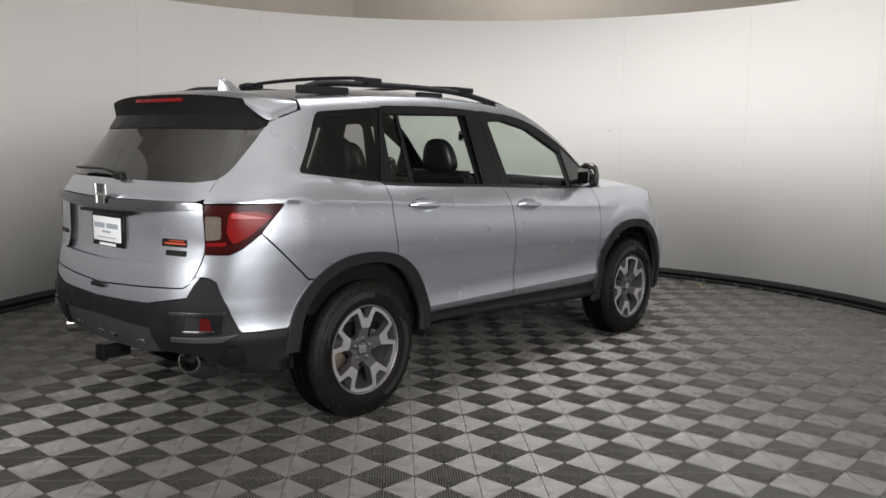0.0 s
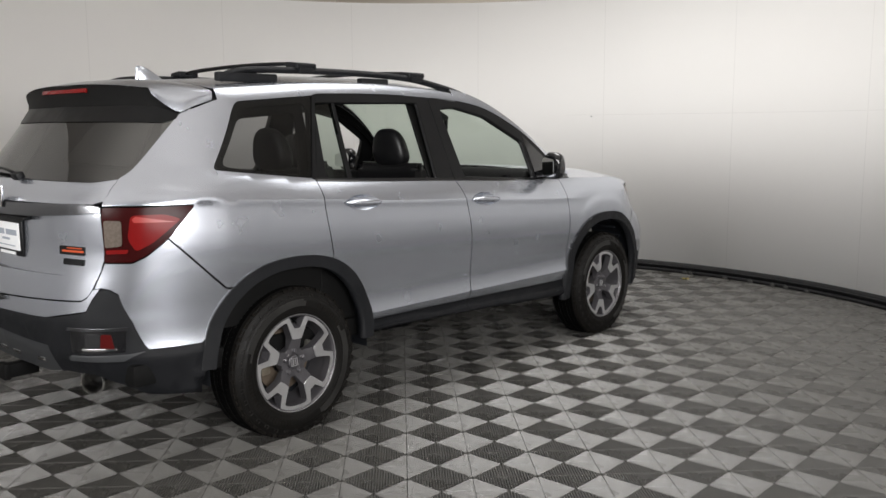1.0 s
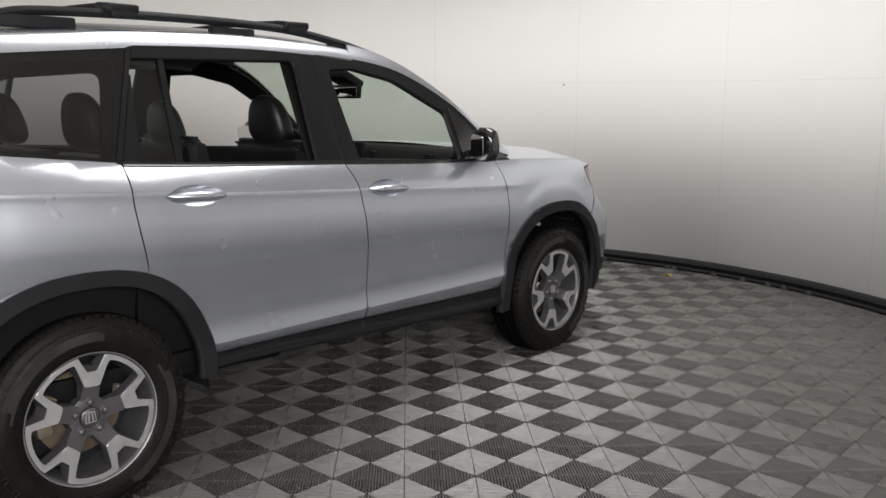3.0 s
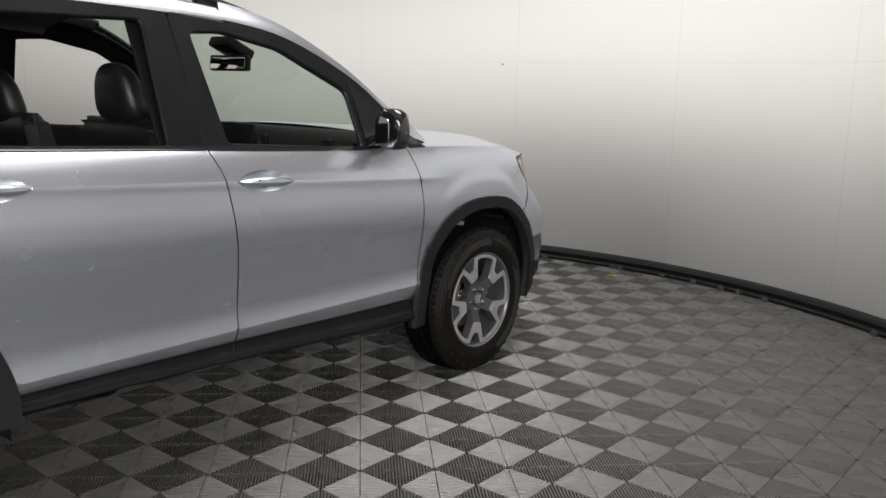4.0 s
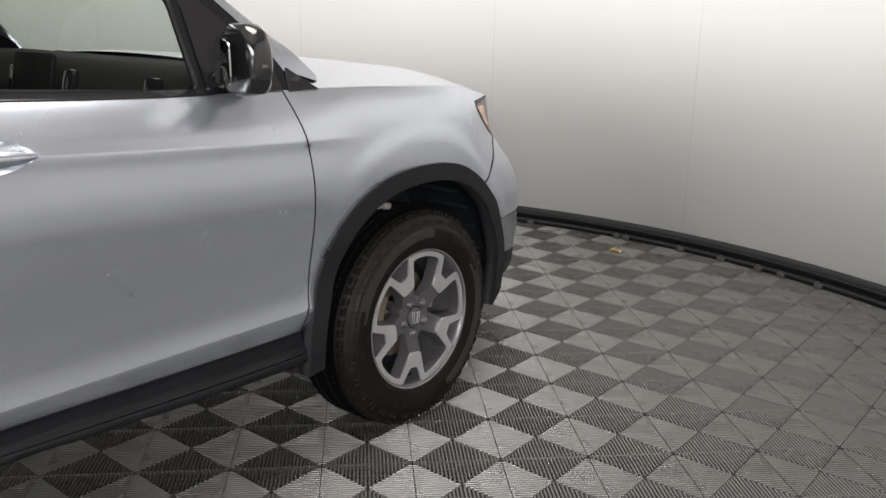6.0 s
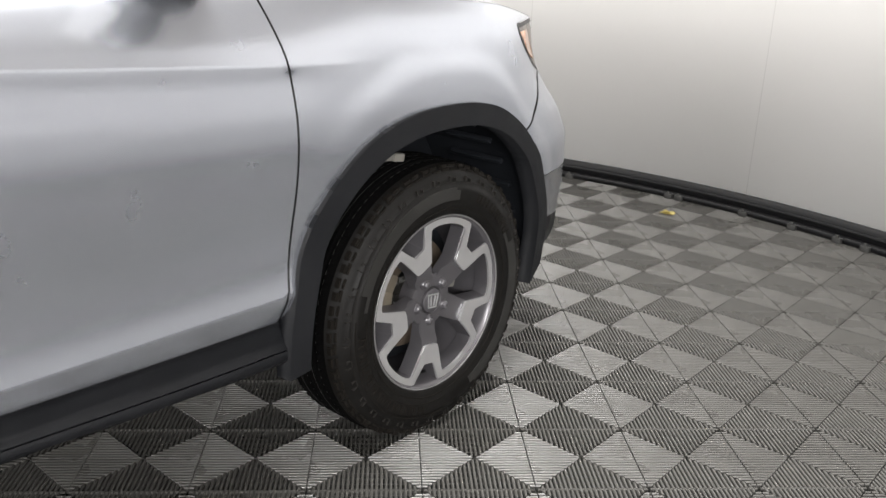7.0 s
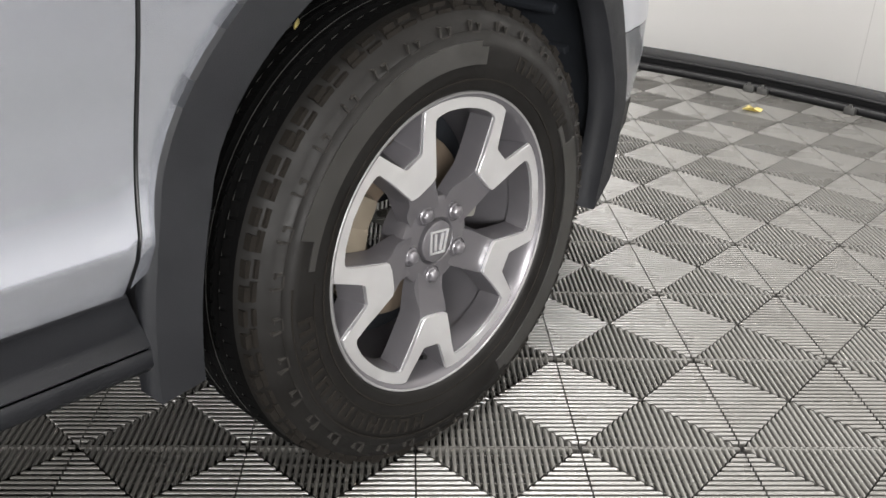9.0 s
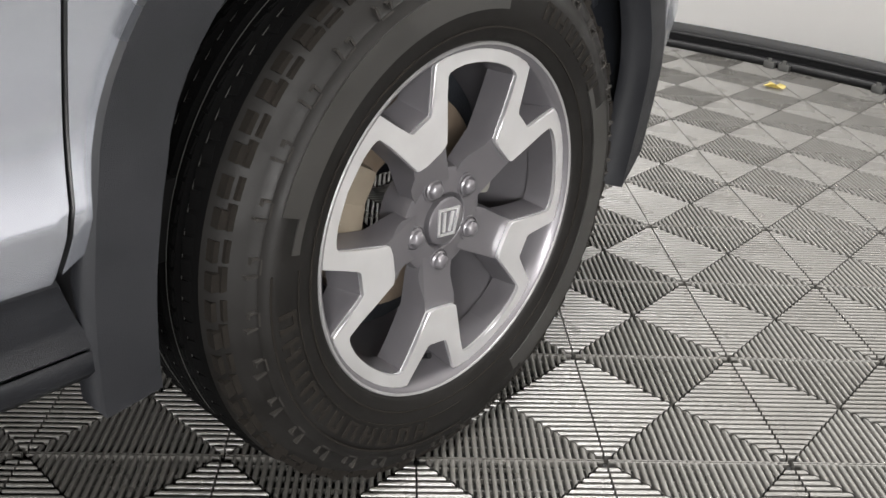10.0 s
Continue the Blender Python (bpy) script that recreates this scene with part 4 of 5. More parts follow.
# exhaust tips, tow hitch, underside
for s in (1, -1):
    bm = bmesh.new()
    lathe(bm, [(0, 0.046), (0.006, 0.050), (0.012, 0.048), (0.16, 0.046), (0.16, 0.040), (0.01, 0.041), (0, 0.044)], 40, closed=True)
    bmesh.ops.transform(bm, matrix=Matrix.Translation((0.64 * s, -0.880, 0.405)) @ pose(0, 0, 0, 0, 0, 90 + 36 * s) @ Matrix.Diagonal((1, 1.12, 1.12, 1)), verts=bm.verts)
    part("exhaust_tip", bm, TIP, car)
    # black disc deep in the tip, standing in for the shade inside it
    bm = bmesh.new()
    bmesh.ops.create_cone(bm, cap_ends=True, segments=24, radius1=0.046, radius2=0.046, depth=0.02, matrix=pose(0.562 * s, -0.773, 0.405, 90, 0, 36 * s))
    part("exhaust_dark_disc", bm, SATIN, car)
bm = bmesh.new()
box(bm, (0, -0.93, 0.362), (0.065, 0.16, 0.065), (0, 0, 0), 0.006)
box(bm, (0, -1.0, 0.362), (0.08, 0.03, 0.08), (0, 0, 0), 0.008)
box(bm, (0, -0.80, 0.40), (0.42, 0.06, 0.06), (0, 0, 0), 0.01)
part("tow_hitch", bm, CABIN, car, "black tow hitch receiver")
bm = bmesh.new()
box(bm, (0, -0.990, 0.728), (0.12, 0.05, 0.022), (0, 0, 0), 0.006)
part("release_handle", bm, SATIN, car)
bm = bmesh.new()
box(bm, (0, 1.45, 0.405), (1.50, 3.8, 0.10), (0, 0, 0), 0.03)
part("underbody", bm, LINER, car)

# door handles with their scooped bowls
def bowl_normal(y0, z0):
    def at(u, z):
        n = skin_normal(u, z)
        a, b = (u - y0) / 0.132, (z - z0) / 0.04
        return (n + Vector((0, -0.35 * a, -0.9 * b))).normalized()
    return at


for s in (1, -1):
    for y0, z0 in ((1.455, 1.074), (0.455, 1.122)):
        hd = panel("handle_bowl", [(y0 + 0.132 * math.cos(a) * (1 - 0.10 * abs(math.sin(a))), z0 - 0.002 + 0.040 * math.sin(a) * abs(math.sin(a)) ** 0.35 - 0.005 * math.cos(a)) for a in [2 * math.pi * k / 40 for k in range(40)]], PAINT, car, s, off=0.0015, thick=0.004, step=0.02, normal=bowl_normal(y0, z0), where=skin)
        bm = bmesh.new()
        path = []
        for k in range(13):
            t = k / 12
            y = y0 - 0.122 + 0.244 * t
            z = z0 + 0.004 - 0.012 * t
            p = skin(y, z)
            path.append((s * (p.x + 0.006 + 0.026 * math.sin(math.pi * min(1, max(0, t))) ** 0.6), y, z))
        tube(bm, path, lambda t: 0.003 + 0.016 * math.sin(math.pi * min(0.985, max(0.015, t))) ** 0.7, 12, 1.0)
        part("grip", bm, PAINT, hd, "silver door grip")
        if y0 > 1:
            bm = bmesh.new()
            p = skin(y0 - 0.075, z0 + 0.008)
            bmesh.ops.create_cone(bm, cap_ends=True, segments=20, radius1=0.0075, radius2=0.0065, depth=0.006, matrix=pose(s * (p.x + 0.041), y0 - 0.06, z0 + 0.006, 0, 90, 0))
            part("keyhole", bm, SATIN, hd)

# door mirrors
for s in (1, -1):
    bm = bmesh.new()
    rings = []
    for k, (x, w, h, dy, dz) in enumerate(((0.925, 0.08, 0.08, 0.0, -0.02), (0.940, 0.135, 0.130, 0, 0.0), (0.97, 0.160, 0.158, 0.0, 0.004), (1.025, 0.155, 0.155, 0.0, 0.004), (1.055, 0.135, 0.135, -0.003, 0.0), (1.07, 0.095, 0.09, -0.006, -0.004))):
        rings.append([bm.verts.new((s * x, 2.095 + dy + 0.66 * w / 2 * math.copysign(abs(math.cos(a)) ** 0.65, math.cos(a)) * (1.0 if math.cos(a) > 0 else 0.75), 1.243 + dz + 1.12 * h / 2 * math.copysign(abs(math.sin(a)) ** 0.7, math.sin(a)))) for a in [2 * math.pi * i / 28 for i in range(28)]])
    for a, b in zip(rings, rings[1:]):
        for i in range(28):
            bm.faces.new((a[i], a[(i + 1) % 28], b[(i + 1) % 28], b[i]))
    bm.faces.new(rings[0])
    bm.faces.new(rings[-1])
    mir = part("door_mirror", bm, GLOSS, car, "gloss black door mirror housing")
    bm = bmesh.new()
    prism(bm, rounded([(-0.062, -0.058), (0.060, -0.050), (0.060, 0.046), (-0.04, 0.058), (-0.062, 0.04)], 0.02), Matrix.Translation((s * 1.000, 2.030, 1.246)) @ pose(0, 0, 0, 90, 0, -20 * s) @ Matrix.Diagonal((s, 1, 1, 1)), 0.004)
    part("mirror_glass", bm, MIRROR, mir, "silvered mirror glass")
    bm = bmesh.new()
    tube(bm, line_through([(s * 0.965, 2.147, 1.238), (s * 1.02, 2.145, 1.238), (s * 1.058, 2.122, 1.236), (s * 1.069, 2.09, 1.234)], 6), 0.0055, 8)
    part("turn_signal", bm, CLEARLENS, mir)
    bm = bmesh.new()
    box(bm, (s * 0.905, 2.13, 1.195), (0.12, 0.13, 0.045), (0, -14 * s, 0), 0.014)
    part("mirror_arm", bm, GLOSS, mir)
    panel("sail_trim", [(2.052, 1.44), (2.06, 1.17), (2.30, 1.165), (2.285, 1.235)], GLOSS, car, s, off=0.004, thick=0.01)
    panel("fender_trim", [(2.325, 1.150), (2.335, 1.212), (2.40, 1.172), (2.43, 1.150)], GLOSS, car, s, off=0.005, thick=0.01)


# ---- wheels ----
LUGS = material("grey_painted_nuts", (0.11, 0.106, 0.114), 0.38, metal=0.5, coat=0.3)


def bent(bm, r0, r1, a0, a1, x, h, n=4):
    """A raised plate between two radii and two angles on the tyre's side."""
    ring = []
    for k in range(n + 1):
        a = radians(a0 + (a1 - a0) * k / n)
        ring.append([bm.verts.new((xx, r * math.cos(a), r * math.sin(a))) for r, xx in ((r0, x), (r0, x + h), (r1, x + h), (r1, x))])
    for p, q in zip(ring, ring[1:]):
        for i in range(3):
            bm.faces.new((p[i], p[i + 1], q[i + 1], q[i]))
    bm.faces.new(ring[0])
    bm.faces.new(ring[-1][::-1])


def squash(bm):
    for v in bm.verts:
        if v.co.z < -0.3635:
            v.co.z = -0.3635 + 0.02 * (v.co.z + 0.3635)


def polar(r, a):
    return r * math.cos(radians(a)), r * math.sin(radians(a))


# half outlines (radius along the spoke, half width), from the hub out and back to the notch
SPOKE_FACE = [(0.1178, 0.0150), (0.1190, 0.0245), (0.1215, 0.0285), (0.150, 0.0395), (0.180, 0.0515), (0.2005, 0.0605), polar(0.2135, 18.2), polar(0.2155, 20.5), polar(0.2160, 25), polar(0.2160, 30), polar(0.2160, 36.3),
              polar(0.2325, 36.3), polar(0.2325, 30), polar(0.2325, 25), polar(0.2325, 20), polar(0.2325, 15), polar(0.2300, 12.2), (0.1750, 0.0215), (0.1715, 0.0185), (0.1710, 0.0150)]
SPOKE_BODY = [((0.045, 0.031), (0.045, 0.033)), ((0.074, 0.0325), (0.074, 0.036)), ((0.085, 0.0320), (0.085, 0.036)), ((0.095, 0.0312), (0.095, 0.0355)), ((0.107, 0.0303), (0.107, 0.035)), ((0.1215, 0.0300), (0.1215, 0.0345)), ((0.150, 0.0408), (0.150, 0.0445)), ((0.180, 0.0528), (0.179, 0.0560)), ((0.2000, 0.0618), (0.1975, 0.0645)),
              (polar(0.2125, 18.6), polar(0.2085, 19.8)), (polar(0.2146, 20.8), polar(0.2105, 22)), (polar(0.2150, 25), polar(0.2110, 26)), (polar(0.2150, 30), polar(0.2110, 30)), (polar(0.2150, 36), polar(0.2110, 36)),
              (polar(0.2330, 36), polar(0.215, 36)), (polar(0.2330, 30), polar(0.215, 30)), (polar(0.2330, 25), polar(0.215, 25)), (polar(0.2330, 20), polar(0.215, 20)), (polar(0.2330, 15), polar(0.215, 13)), (polar(0.2300, 11.9), polar(0.214, 10)),
              ((0.1758, 0.0204), (0.190, 0.0160)), ((0.1722, 0.0172), (0.188, 0.0135)), ((0.1718, 0.0120), (0.1875, 0.0090))]


def build_wheel(cy, turn):
    bm = bmesh.new()
    lathe(bm, [(0.016, 0.2405), (0.021, 0.2425), (0.024, 0.239), (0.022, 0.235), (0.010, 0.229), (-0.008, 0.2235), (-0.03, 0.217), (-0.10, 0.203), (-0.175, 0.205), (-0.19, 0.23)], 96)
    wheel = part("wheel", bm, RIMGREY, car, "grey alloy wheel with machined spokes")
    wheel.location = (0.932, cy, HUB_Z)
    bm = bmesh.new()
    lathe(bm, [(0.0185, 0.2420), (0.0225, 0.2430), (0.0255, 0.2412), (0.0245, 0.2385), (0.0210, 0.2375)], 96)
    part("rim_lip", bm, LIPGREY, wheel)
    # tyre
    bm = bmesh.new()
    w = 0.085
    prof = [(0.008, 0.231), (0.024, 0.243), (0.0285, 0.247), (0.0285, 0.254), (0.0330, 0.262), (0.0352, 0.285), (0.0362, 0.305), (0.0345, 0.318), (0.0330, 0.319), (0.031, 0.330), (0.0285, 0.331), (0.024, 0.343), (0.016, 0.355), (0.004, 0.3665), (-0.012, 0.3725)]
    inner = [(-0.178 - x, r) for x, r in prof[::-1]]
    groove = []
    for g in (-0.045, -0.075, -0.105, -0.135):
        groove += [(g + 0.007, 0.3755), (g + 0.0045, 0.3665), (g - 0.0045, 0.3665), (g - 0.007, 0.3755)]
    lathe(bm, prof, 120)
    lathe(bm, inner, 120)
    squash(bm)
    tyre = part("tyre", bm, RUBBER, wheel, "worn black all-terrain tyre", sharp=50)
    bm = bmesh.new()
    lathe(bm, prof[-1:] + groove + inner[:1], 120)
    squash(bm)
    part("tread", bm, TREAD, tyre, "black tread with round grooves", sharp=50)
    # pale rings colour in both dust and highlights along the groove edges
    bm = bmesh.new()
    for g in (-0.045, -0.075, -0.105, -0.135):
        lathe(bm, [(g + 0.0078, 0.3750), (g + 0.0080, 0.3759), (g + 0.0070, 0.3760), (g + 0.0066, 0.3750)], 120)
    squash(bm)
    part("groove_edge", bm, DUSTGLINT, tyre)
    # fine cuts across the ribs
    bm = bmesh.new()
    n = 96
    for k in range(n):
        for xc, sl in ((-0.030, 20), (-0.060, -16), (-0.090, 16), (-0.120, -16), (-0.150, 20)):
            t = radians(360 / n * k + 11 * xc)
            box(bm, (xc, 0.3738 * math.cos(t), 0.3738 * math.sin(t)), (0.013, 0.0046, 0.0195), (math.degrees(t), 0, sl), 0.0, 1)
    squash(bm)
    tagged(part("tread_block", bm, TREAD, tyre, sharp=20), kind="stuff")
    # shoulder: stepped lugs past a round groove, each with a hooked mark on the wall below it
    bm = bmesh.new()
    pitch = 360 / 34
    for k in range(34):
        a = pitch * k + 0.4
        bent(bm, 0.3505, 0.3610, a - 4.4, a - 0.5, 0.0070, 0.0082, 3)
        bent(bm, 0.3505, 0.3630, a + 0.2, a + 4.6, 0.0060, 0.0088, 3)
    squash(bm)
    tagged(part("shoulder_lug", bm, MUD, tyre, sharp=20), kind="stuff")
    bm = bmesh.new()
    for k in range(68):
        a = pitch * k / 2 - 1.6
        bent(bm, 0.3620, 0.3700 + 0.002 * (k % 2), a - 1.9, a + 1.7 - 0.5 * (k % 2), -0.006 + 0.004 * (k % 2), 0.0130, 2)
    squash(bm)
    tagged(part("edge_lug", bm, MUD, tyre, sharp=20), kind="stuff")
    bm = bmesh.new()
    for k in range(34):
        a = pitch * k + 0.4
        bent(bm, 0.3270, 0.3440, a + 1.5, a + 2.0, 0.0235, 0.0075, 1)
        bent(bm, 0.3270, 0.3290, a - 1.5, a + 1.5, 0.0260, 0.0060, 1)
        bent(bm, 0.3270, 0.3400, a - 1.9, a - 1.4, 0.0235, 0.0075, 1)
        bent(bm, 0.3385, 0.3400, a - 1.4, a - 0.6, 0.0230, 0.0070, 1)
    squash(bm)
    tagged(part("shoulder_mark", bm, WORNEDGE, tyre, sharp=20), kind="stuff")
    # smooth raised bands, and plain blocks where the raised lettering stands
    bm = bmesh.new()
    for a0, a1 in ((83, 160), (-62, 22)):
        bent(bm, 0.2830, 0.3160, a0, a1, 0.0340, 0.0032, 50)
        bent(bm, 0.2830, 0.3080, a0 - 3, a0, 0.0340, 0.0030, 3)
        bent(bm, 0.2830, 0.2930, a1, a1 + 8, 0.0340, 0.0030, 5)
    squash(bm)
    tagged(part("smooth_band", bm, RUBBERGLOSS, tyre, sharp=50), kind="stuff")
    bm = bmesh.new()
    for a0, count, step in ((181, 11, 7.2), (29, 6, 6.4)):
        for k in range(count):
            a = a0 + k * step
            bent(bm, 0.2840, 0.3075, a, a + step * 0.18, 0.0345, 0.0024, 1)
            bent(bm, 0.2840, 0.3075, a + step * 0.48, a + step * 0.66, 0.0345, 0.0024, 1)
            bent(bm, (0.2840, 0.2940, 0.3030)[k % 3], (0.2885, 0.2985, 0.3075)[k % 3], a + step * 0.18, a + step * 0.48, 0.0345, 0.0024, 1)
    bent(bm, 0.3145, 0.3170, 172, 272, 0.0345, 0.0018, 40)
    bent(bm, 0.2780, 0.2800, 172, 272, 0.0342, 0.0014, 40)
    bent(bm, 0.2600, 0.2625, 0, 180, 0.0320, 0.0018, 60)
    bent(bm, 0.2600, 0.2625, 180, 360, 0.0320, 0.0018, 60)
    squash(bm)
    tagged(part("raised_lettering", bm, MUD, tyre, sharp=20), kind="stuff")
    # hub and spokes
    bm = bmesh.new()
    lathe(bm, [(-0.06, 0.070), (-0.022, 0.076), (-0.011, 0.073), (-0.0075, 0.064), (-0.0065, 0.040), (-0.010, 0.0365), (-0.014, 0.036), (-0.014, 0.001)], 60)
    part("hub", bm, RIMGREY, wheel)
    bm = bmesh.new()
    lathe(bm, [(-0.014, 0.0345), (-0.0035, 0.0335), (-0.0015, 0.031), (-0.0012, 0.001)], 48)
    cap = part("centre_cap", bm, RIMGREY, wheel)
    m = pose(-0.0015, 0, 0, 90, 0, 90) @ pose(0, 0, 0, 0, 0, turn + 93)
    o = [(-0.019, 0.018), (0.019, 0.018), (0.015, -0.018), (-0.015, -0.018)]
    for a, b in zip(o, o[1:] + o[:1]):
        va, vb = Vector((*a, 0)), Vector((*b, 0))
        d = (vb - va).normalized() * 0.0016
        nrm = Vector((-d.y, d.x, 0))
        bm = bmesh.new()
        prism(bm, [tuple((p)[:2]) for p in (va - d + nrm, vb + d + nrm, vb + d - nrm, va - d - nrm)], m, 0.0022)
        part("emblem_bar", bm, MACHINED, cap)
    for a, b in (((-0.008, 0.014), (-0.0055, -0.014)), ((0.008, 0.014), (0.0055, -0.014))):
        va, vb = Vector((*a, 0)), Vector((*b, 0))
        nrm = Vector((0.002, 0, 0))
        bm = bmesh.new()
        prism(bm, [tuple(p[:2]) for p in (va - nrm, vb - nrm, vb + nrm, va + nrm)], m, 0.0022)
        part("emblem_bar", bm, MACHINED, cap)
    for k in range(5):
        a = turn + 72 * k
        m = pose(0, 0, 0, a, 0, 0)
        place = m @ Matrix(((0, 0, 1, 0), (1, 0, 0, 0), (0, 1, 0, 0), (0, 0, 0, 1)))
        # grey body of one forked spoke with its half of the rim band on either side
        bm = bmesh.new()
        lo, hi = [], []
        for sign, rows in ((1, SPOKE_BODY), (-1, SPOKE_BODY[::-1])):
            for (r, t), (r1, t1) in rows:
                up = min(1, max(0, (r - 0.074) / 0.046))
                hi.append(bm.verts.new(place @ Vector((r, sign * t, -0.0085 + 0.0203 * up * up * (3 - 2 * up)))))
                lo.append(bm.verts.new(place @ Vector((r1, sign * t1, -0.030))))
        bm.faces.new(hi)
        for i in range(len(hi)):
            j = (i + 1) % len(hi)
            bm.faces.new((lo[i], lo[j], hi[j], hi[i]))
        sp = part("spoke", bm, RIMGREY, wheel, sharp=25)
        bm = bmesh.new()
        prism(bm, SPOKE_FACE + [(r, -t) for r, t in SPOKE_FACE[::-1]], place @ pose(0, 0, 0.0114), 0.0065, 0.0012)
        part("spoke_face", bm, MACHINED, sp, sharp=25)
        # nut in its round seat
        bm = bmesh.new()
        lathe(bm, [(-0.012, 0.0185), (-0.0055, 0.0178), (-0.005, 0.0165), (-0.009, 0.0150)], 24)
        bmesh.ops.transform(bm, matrix=m @ Matrix.Translation((0, 0.057, 0)), verts=bm.verts)
        part("nut_seat", bm, RIMGREY, wheel)
        bm = bmesh.new()
        lathe(bm, [(-0.014, 0.0125), (0.0005, 0.0118), (0.0045, 0.0090), (0.0060, 0.0045), (0.0062, 0.0005)], 6)
        lathe(bm, [(-0.014, 0.0140), (-0.004, 0.0140), (-0.002, 0.0120)], 20)
        bmesh.ops.transform(bm, matrix=m @ Matrix.Translation((0, 0.057, 0)), verts=bm.verts)
        part("lug_nut", bm, LUGS, wheel)
    # brake
    bm = bmesh.new()
    lathe(bm, [(-0.092, 0.070), (-0.090, 0.152), (-0.092, 0.156), (-0.108, 0.156), (-0.110, 0.070)], 60)
    part("brake_disc", bm, RUST, wheel)
    bm = bmesh.new()
    lathe(bm, [(-0.120, 0.05), (-0.120, 0.198), (-0.127, 0.20), (-0.127, 0.05)], 60, closed=True)
    part("brake_shield", bm, LINER, wheel)
    bm = bmesh.new()
    for a, r in ((168, 0.148), (150, 0.150), (186, 0.148)):
        t = radians(a)
        box(bm, (-0.070, r * math.cos(t), r * math.sin(t)), (0.075, 0.055, 0.055), (a, 0, 0), 0.012)
    part("brake_caliper", bm, STEEL, wheel)
    bm = bmesh.new()
    box(bm, (-0.066, 0.13, 0.035), (0.05, 0.03, 0.085), (-12, 0, 0), 0.008)
    part("brake_bracket", bm, PALE, wheel)
    # valve
    bm = bmesh.new()
    tube(bm, [(-0.010, 0.205 * math.cos(radians(turn)), 0.205 * math.sin(radians(turn))), (0.008, 0.196 * math.cos(radians(turn)), 0.196 * math.sin(radians(turn)))], 0.0045, 10)
    part("valve", bm, SATIN, wheel)
    return wheel


front_wheel = build_wheel(WB - 0.004, -99.7)
rear_wheel = build_wheel(0.0, 87)
for wh in (front_wheel, rear_wheel):
    copy_thing(wh, pose(-0.932, wh.location.y, HUB_Z, 0, 0, 180))

# ---- cabin ----
def cushion(name, outline, x, width, mat, parent=None, bevel=0.035, label=""):
    """A padded block: a side outline (y, z) across a width, well rounded."""
    bm = bmesh.new()
    place = Matrix(((0, 0, 1, x - width / 2), (1, 0, 0, 0), (0, 1, 0, 0), (0, 0, 0, 1)))
    lo = [bm.verts.new(place @ Vector((a, b, 0))) for a, b in outline]
    hi = [bm.verts.new(place @ Vector((a, b, width))) for a, b in outline]
    n = len(outline)
    fs = [bm.faces.new(hi), bm.faces.new(lo[::-1])]
    for i in range(n):
        bm.faces.new((lo[i], lo[(i + 1) % n], hi[(i + 1) % n], hi[i]))
    bmesh.ops.bevel(bm, geom=list(fs[0].edges) + list(fs[1].edges), offset=bevel, segments=4, affect="EDGES", profile=0.5)
    return part(name, bm, mat, parent or car, label)


def headrest(x, y, z, parent):
    """A padded headrest: narrower at the top, well rounded."""
    bm = bmesh.new()
    bmesh.ops.create_uvsphere(bm, u_segments=28, v_segments=18, radius=1)
    for v in bm.verts:
        p = [math.copysign(abs(c) ** 0.72, c) for c in v.co]
        f = 1 - 0.20 * p[2]
        v.co = (x + 0.130 * p[0] * f, y + 0.062 * p[1] * f - 0.02 * p[2], z + 0.118 * p[2])
    part("headrest", bm, LEATHER, parent)


for x in (0.38, -0.38):
    b = 0.0 if x > 0 else -0.10
    seat = cushion("front_seat", rounded([(1.28 + b, 0.62), (1.17 + b, 1.25), (1.20 + b, 1.285), (1.27 + b, 1.285), (1.44 + b, 0.66)], 0.04), x, 0.50, LEATHER, bevel=0.05, label="black leather front seat")
    cushion("seat_cushion", rounded([(1.30, 0.52), (1.30, 0.68), (1.78, 0.72), (1.84, 0.62), (1.80, 0.52)], 0.05), x, 0.52, LEATHER, seat)
    headrest(x, 1.215 if x > 0 else 1.10, 1.376 if x > 0 else 1.345, seat)
for x in (0.40, -0.40):
    seat = cushion("rear_seat", rounded([(0.42, 0.62), (0.28, 1.24), (0.38, 1.26), (0.58, 0.66)], 0.04), x, 0.62, LEATHER, label="black leather rear seat")
    headrest(x, 0.30, 1.385, seat)
cushion("rear_bench", rounded([(0.50, 0.52), (0.50, 0.68), (0.98, 0.70), (1.02, 0.54)], 0.05), 0, 1.30, LEATHER)
cushion("dashboard", rounded([(2.10, 0.80), (2.06, 1.10), (2.14, 1.215), (2.42, 1.205), (2.52, 1.10), (2.50, 0.80)], 0.05), 0, 1.50, CABIN)
bm = bmesh.new()
box(bm, (0.0, 2.045, 1.155), (0.25, 0.02, 0.15), (-12, 0, 0), 0.012)
part("centre_screen", bm, CABIN, car)
for x in (0.17, 0.62, -0.17):
    bm = bmesh.new()
    box(bm, (x, 2.07, 1.12), (0.055, 0.03, 0.13), (-12, 0, 10), 0.014)
    part("air_vent", bm, GLOSS, car)
bm = bmesh.new()
path = [(-0.38 + 0.185 * math.cos(a), 1.955 - 0.185 * math.sin(a) * 0.36, 1.13 + 0.185 * math.sin(a) * 0.93) for a in [2 * math.pi * k / 40 for k in range(41)]]
tube(bm, path, 0.016, 10, 1.0, False)
box(bm, (-0.38, 1.975, 1.11), (0.20, 0.05, 0.11), (-20, 0, 0), 0.02)
part("steering_wheel", bm, CABIN, car)
bm = bmesh.new()
box(bm, (0.0, 2.02, 1.515), (0.25, 0.03, 0.075), (-6, 0, 8), 0.012)
rvm = part("rear_view_mirror", bm, SATIN, car)
bm = bmesh.new()
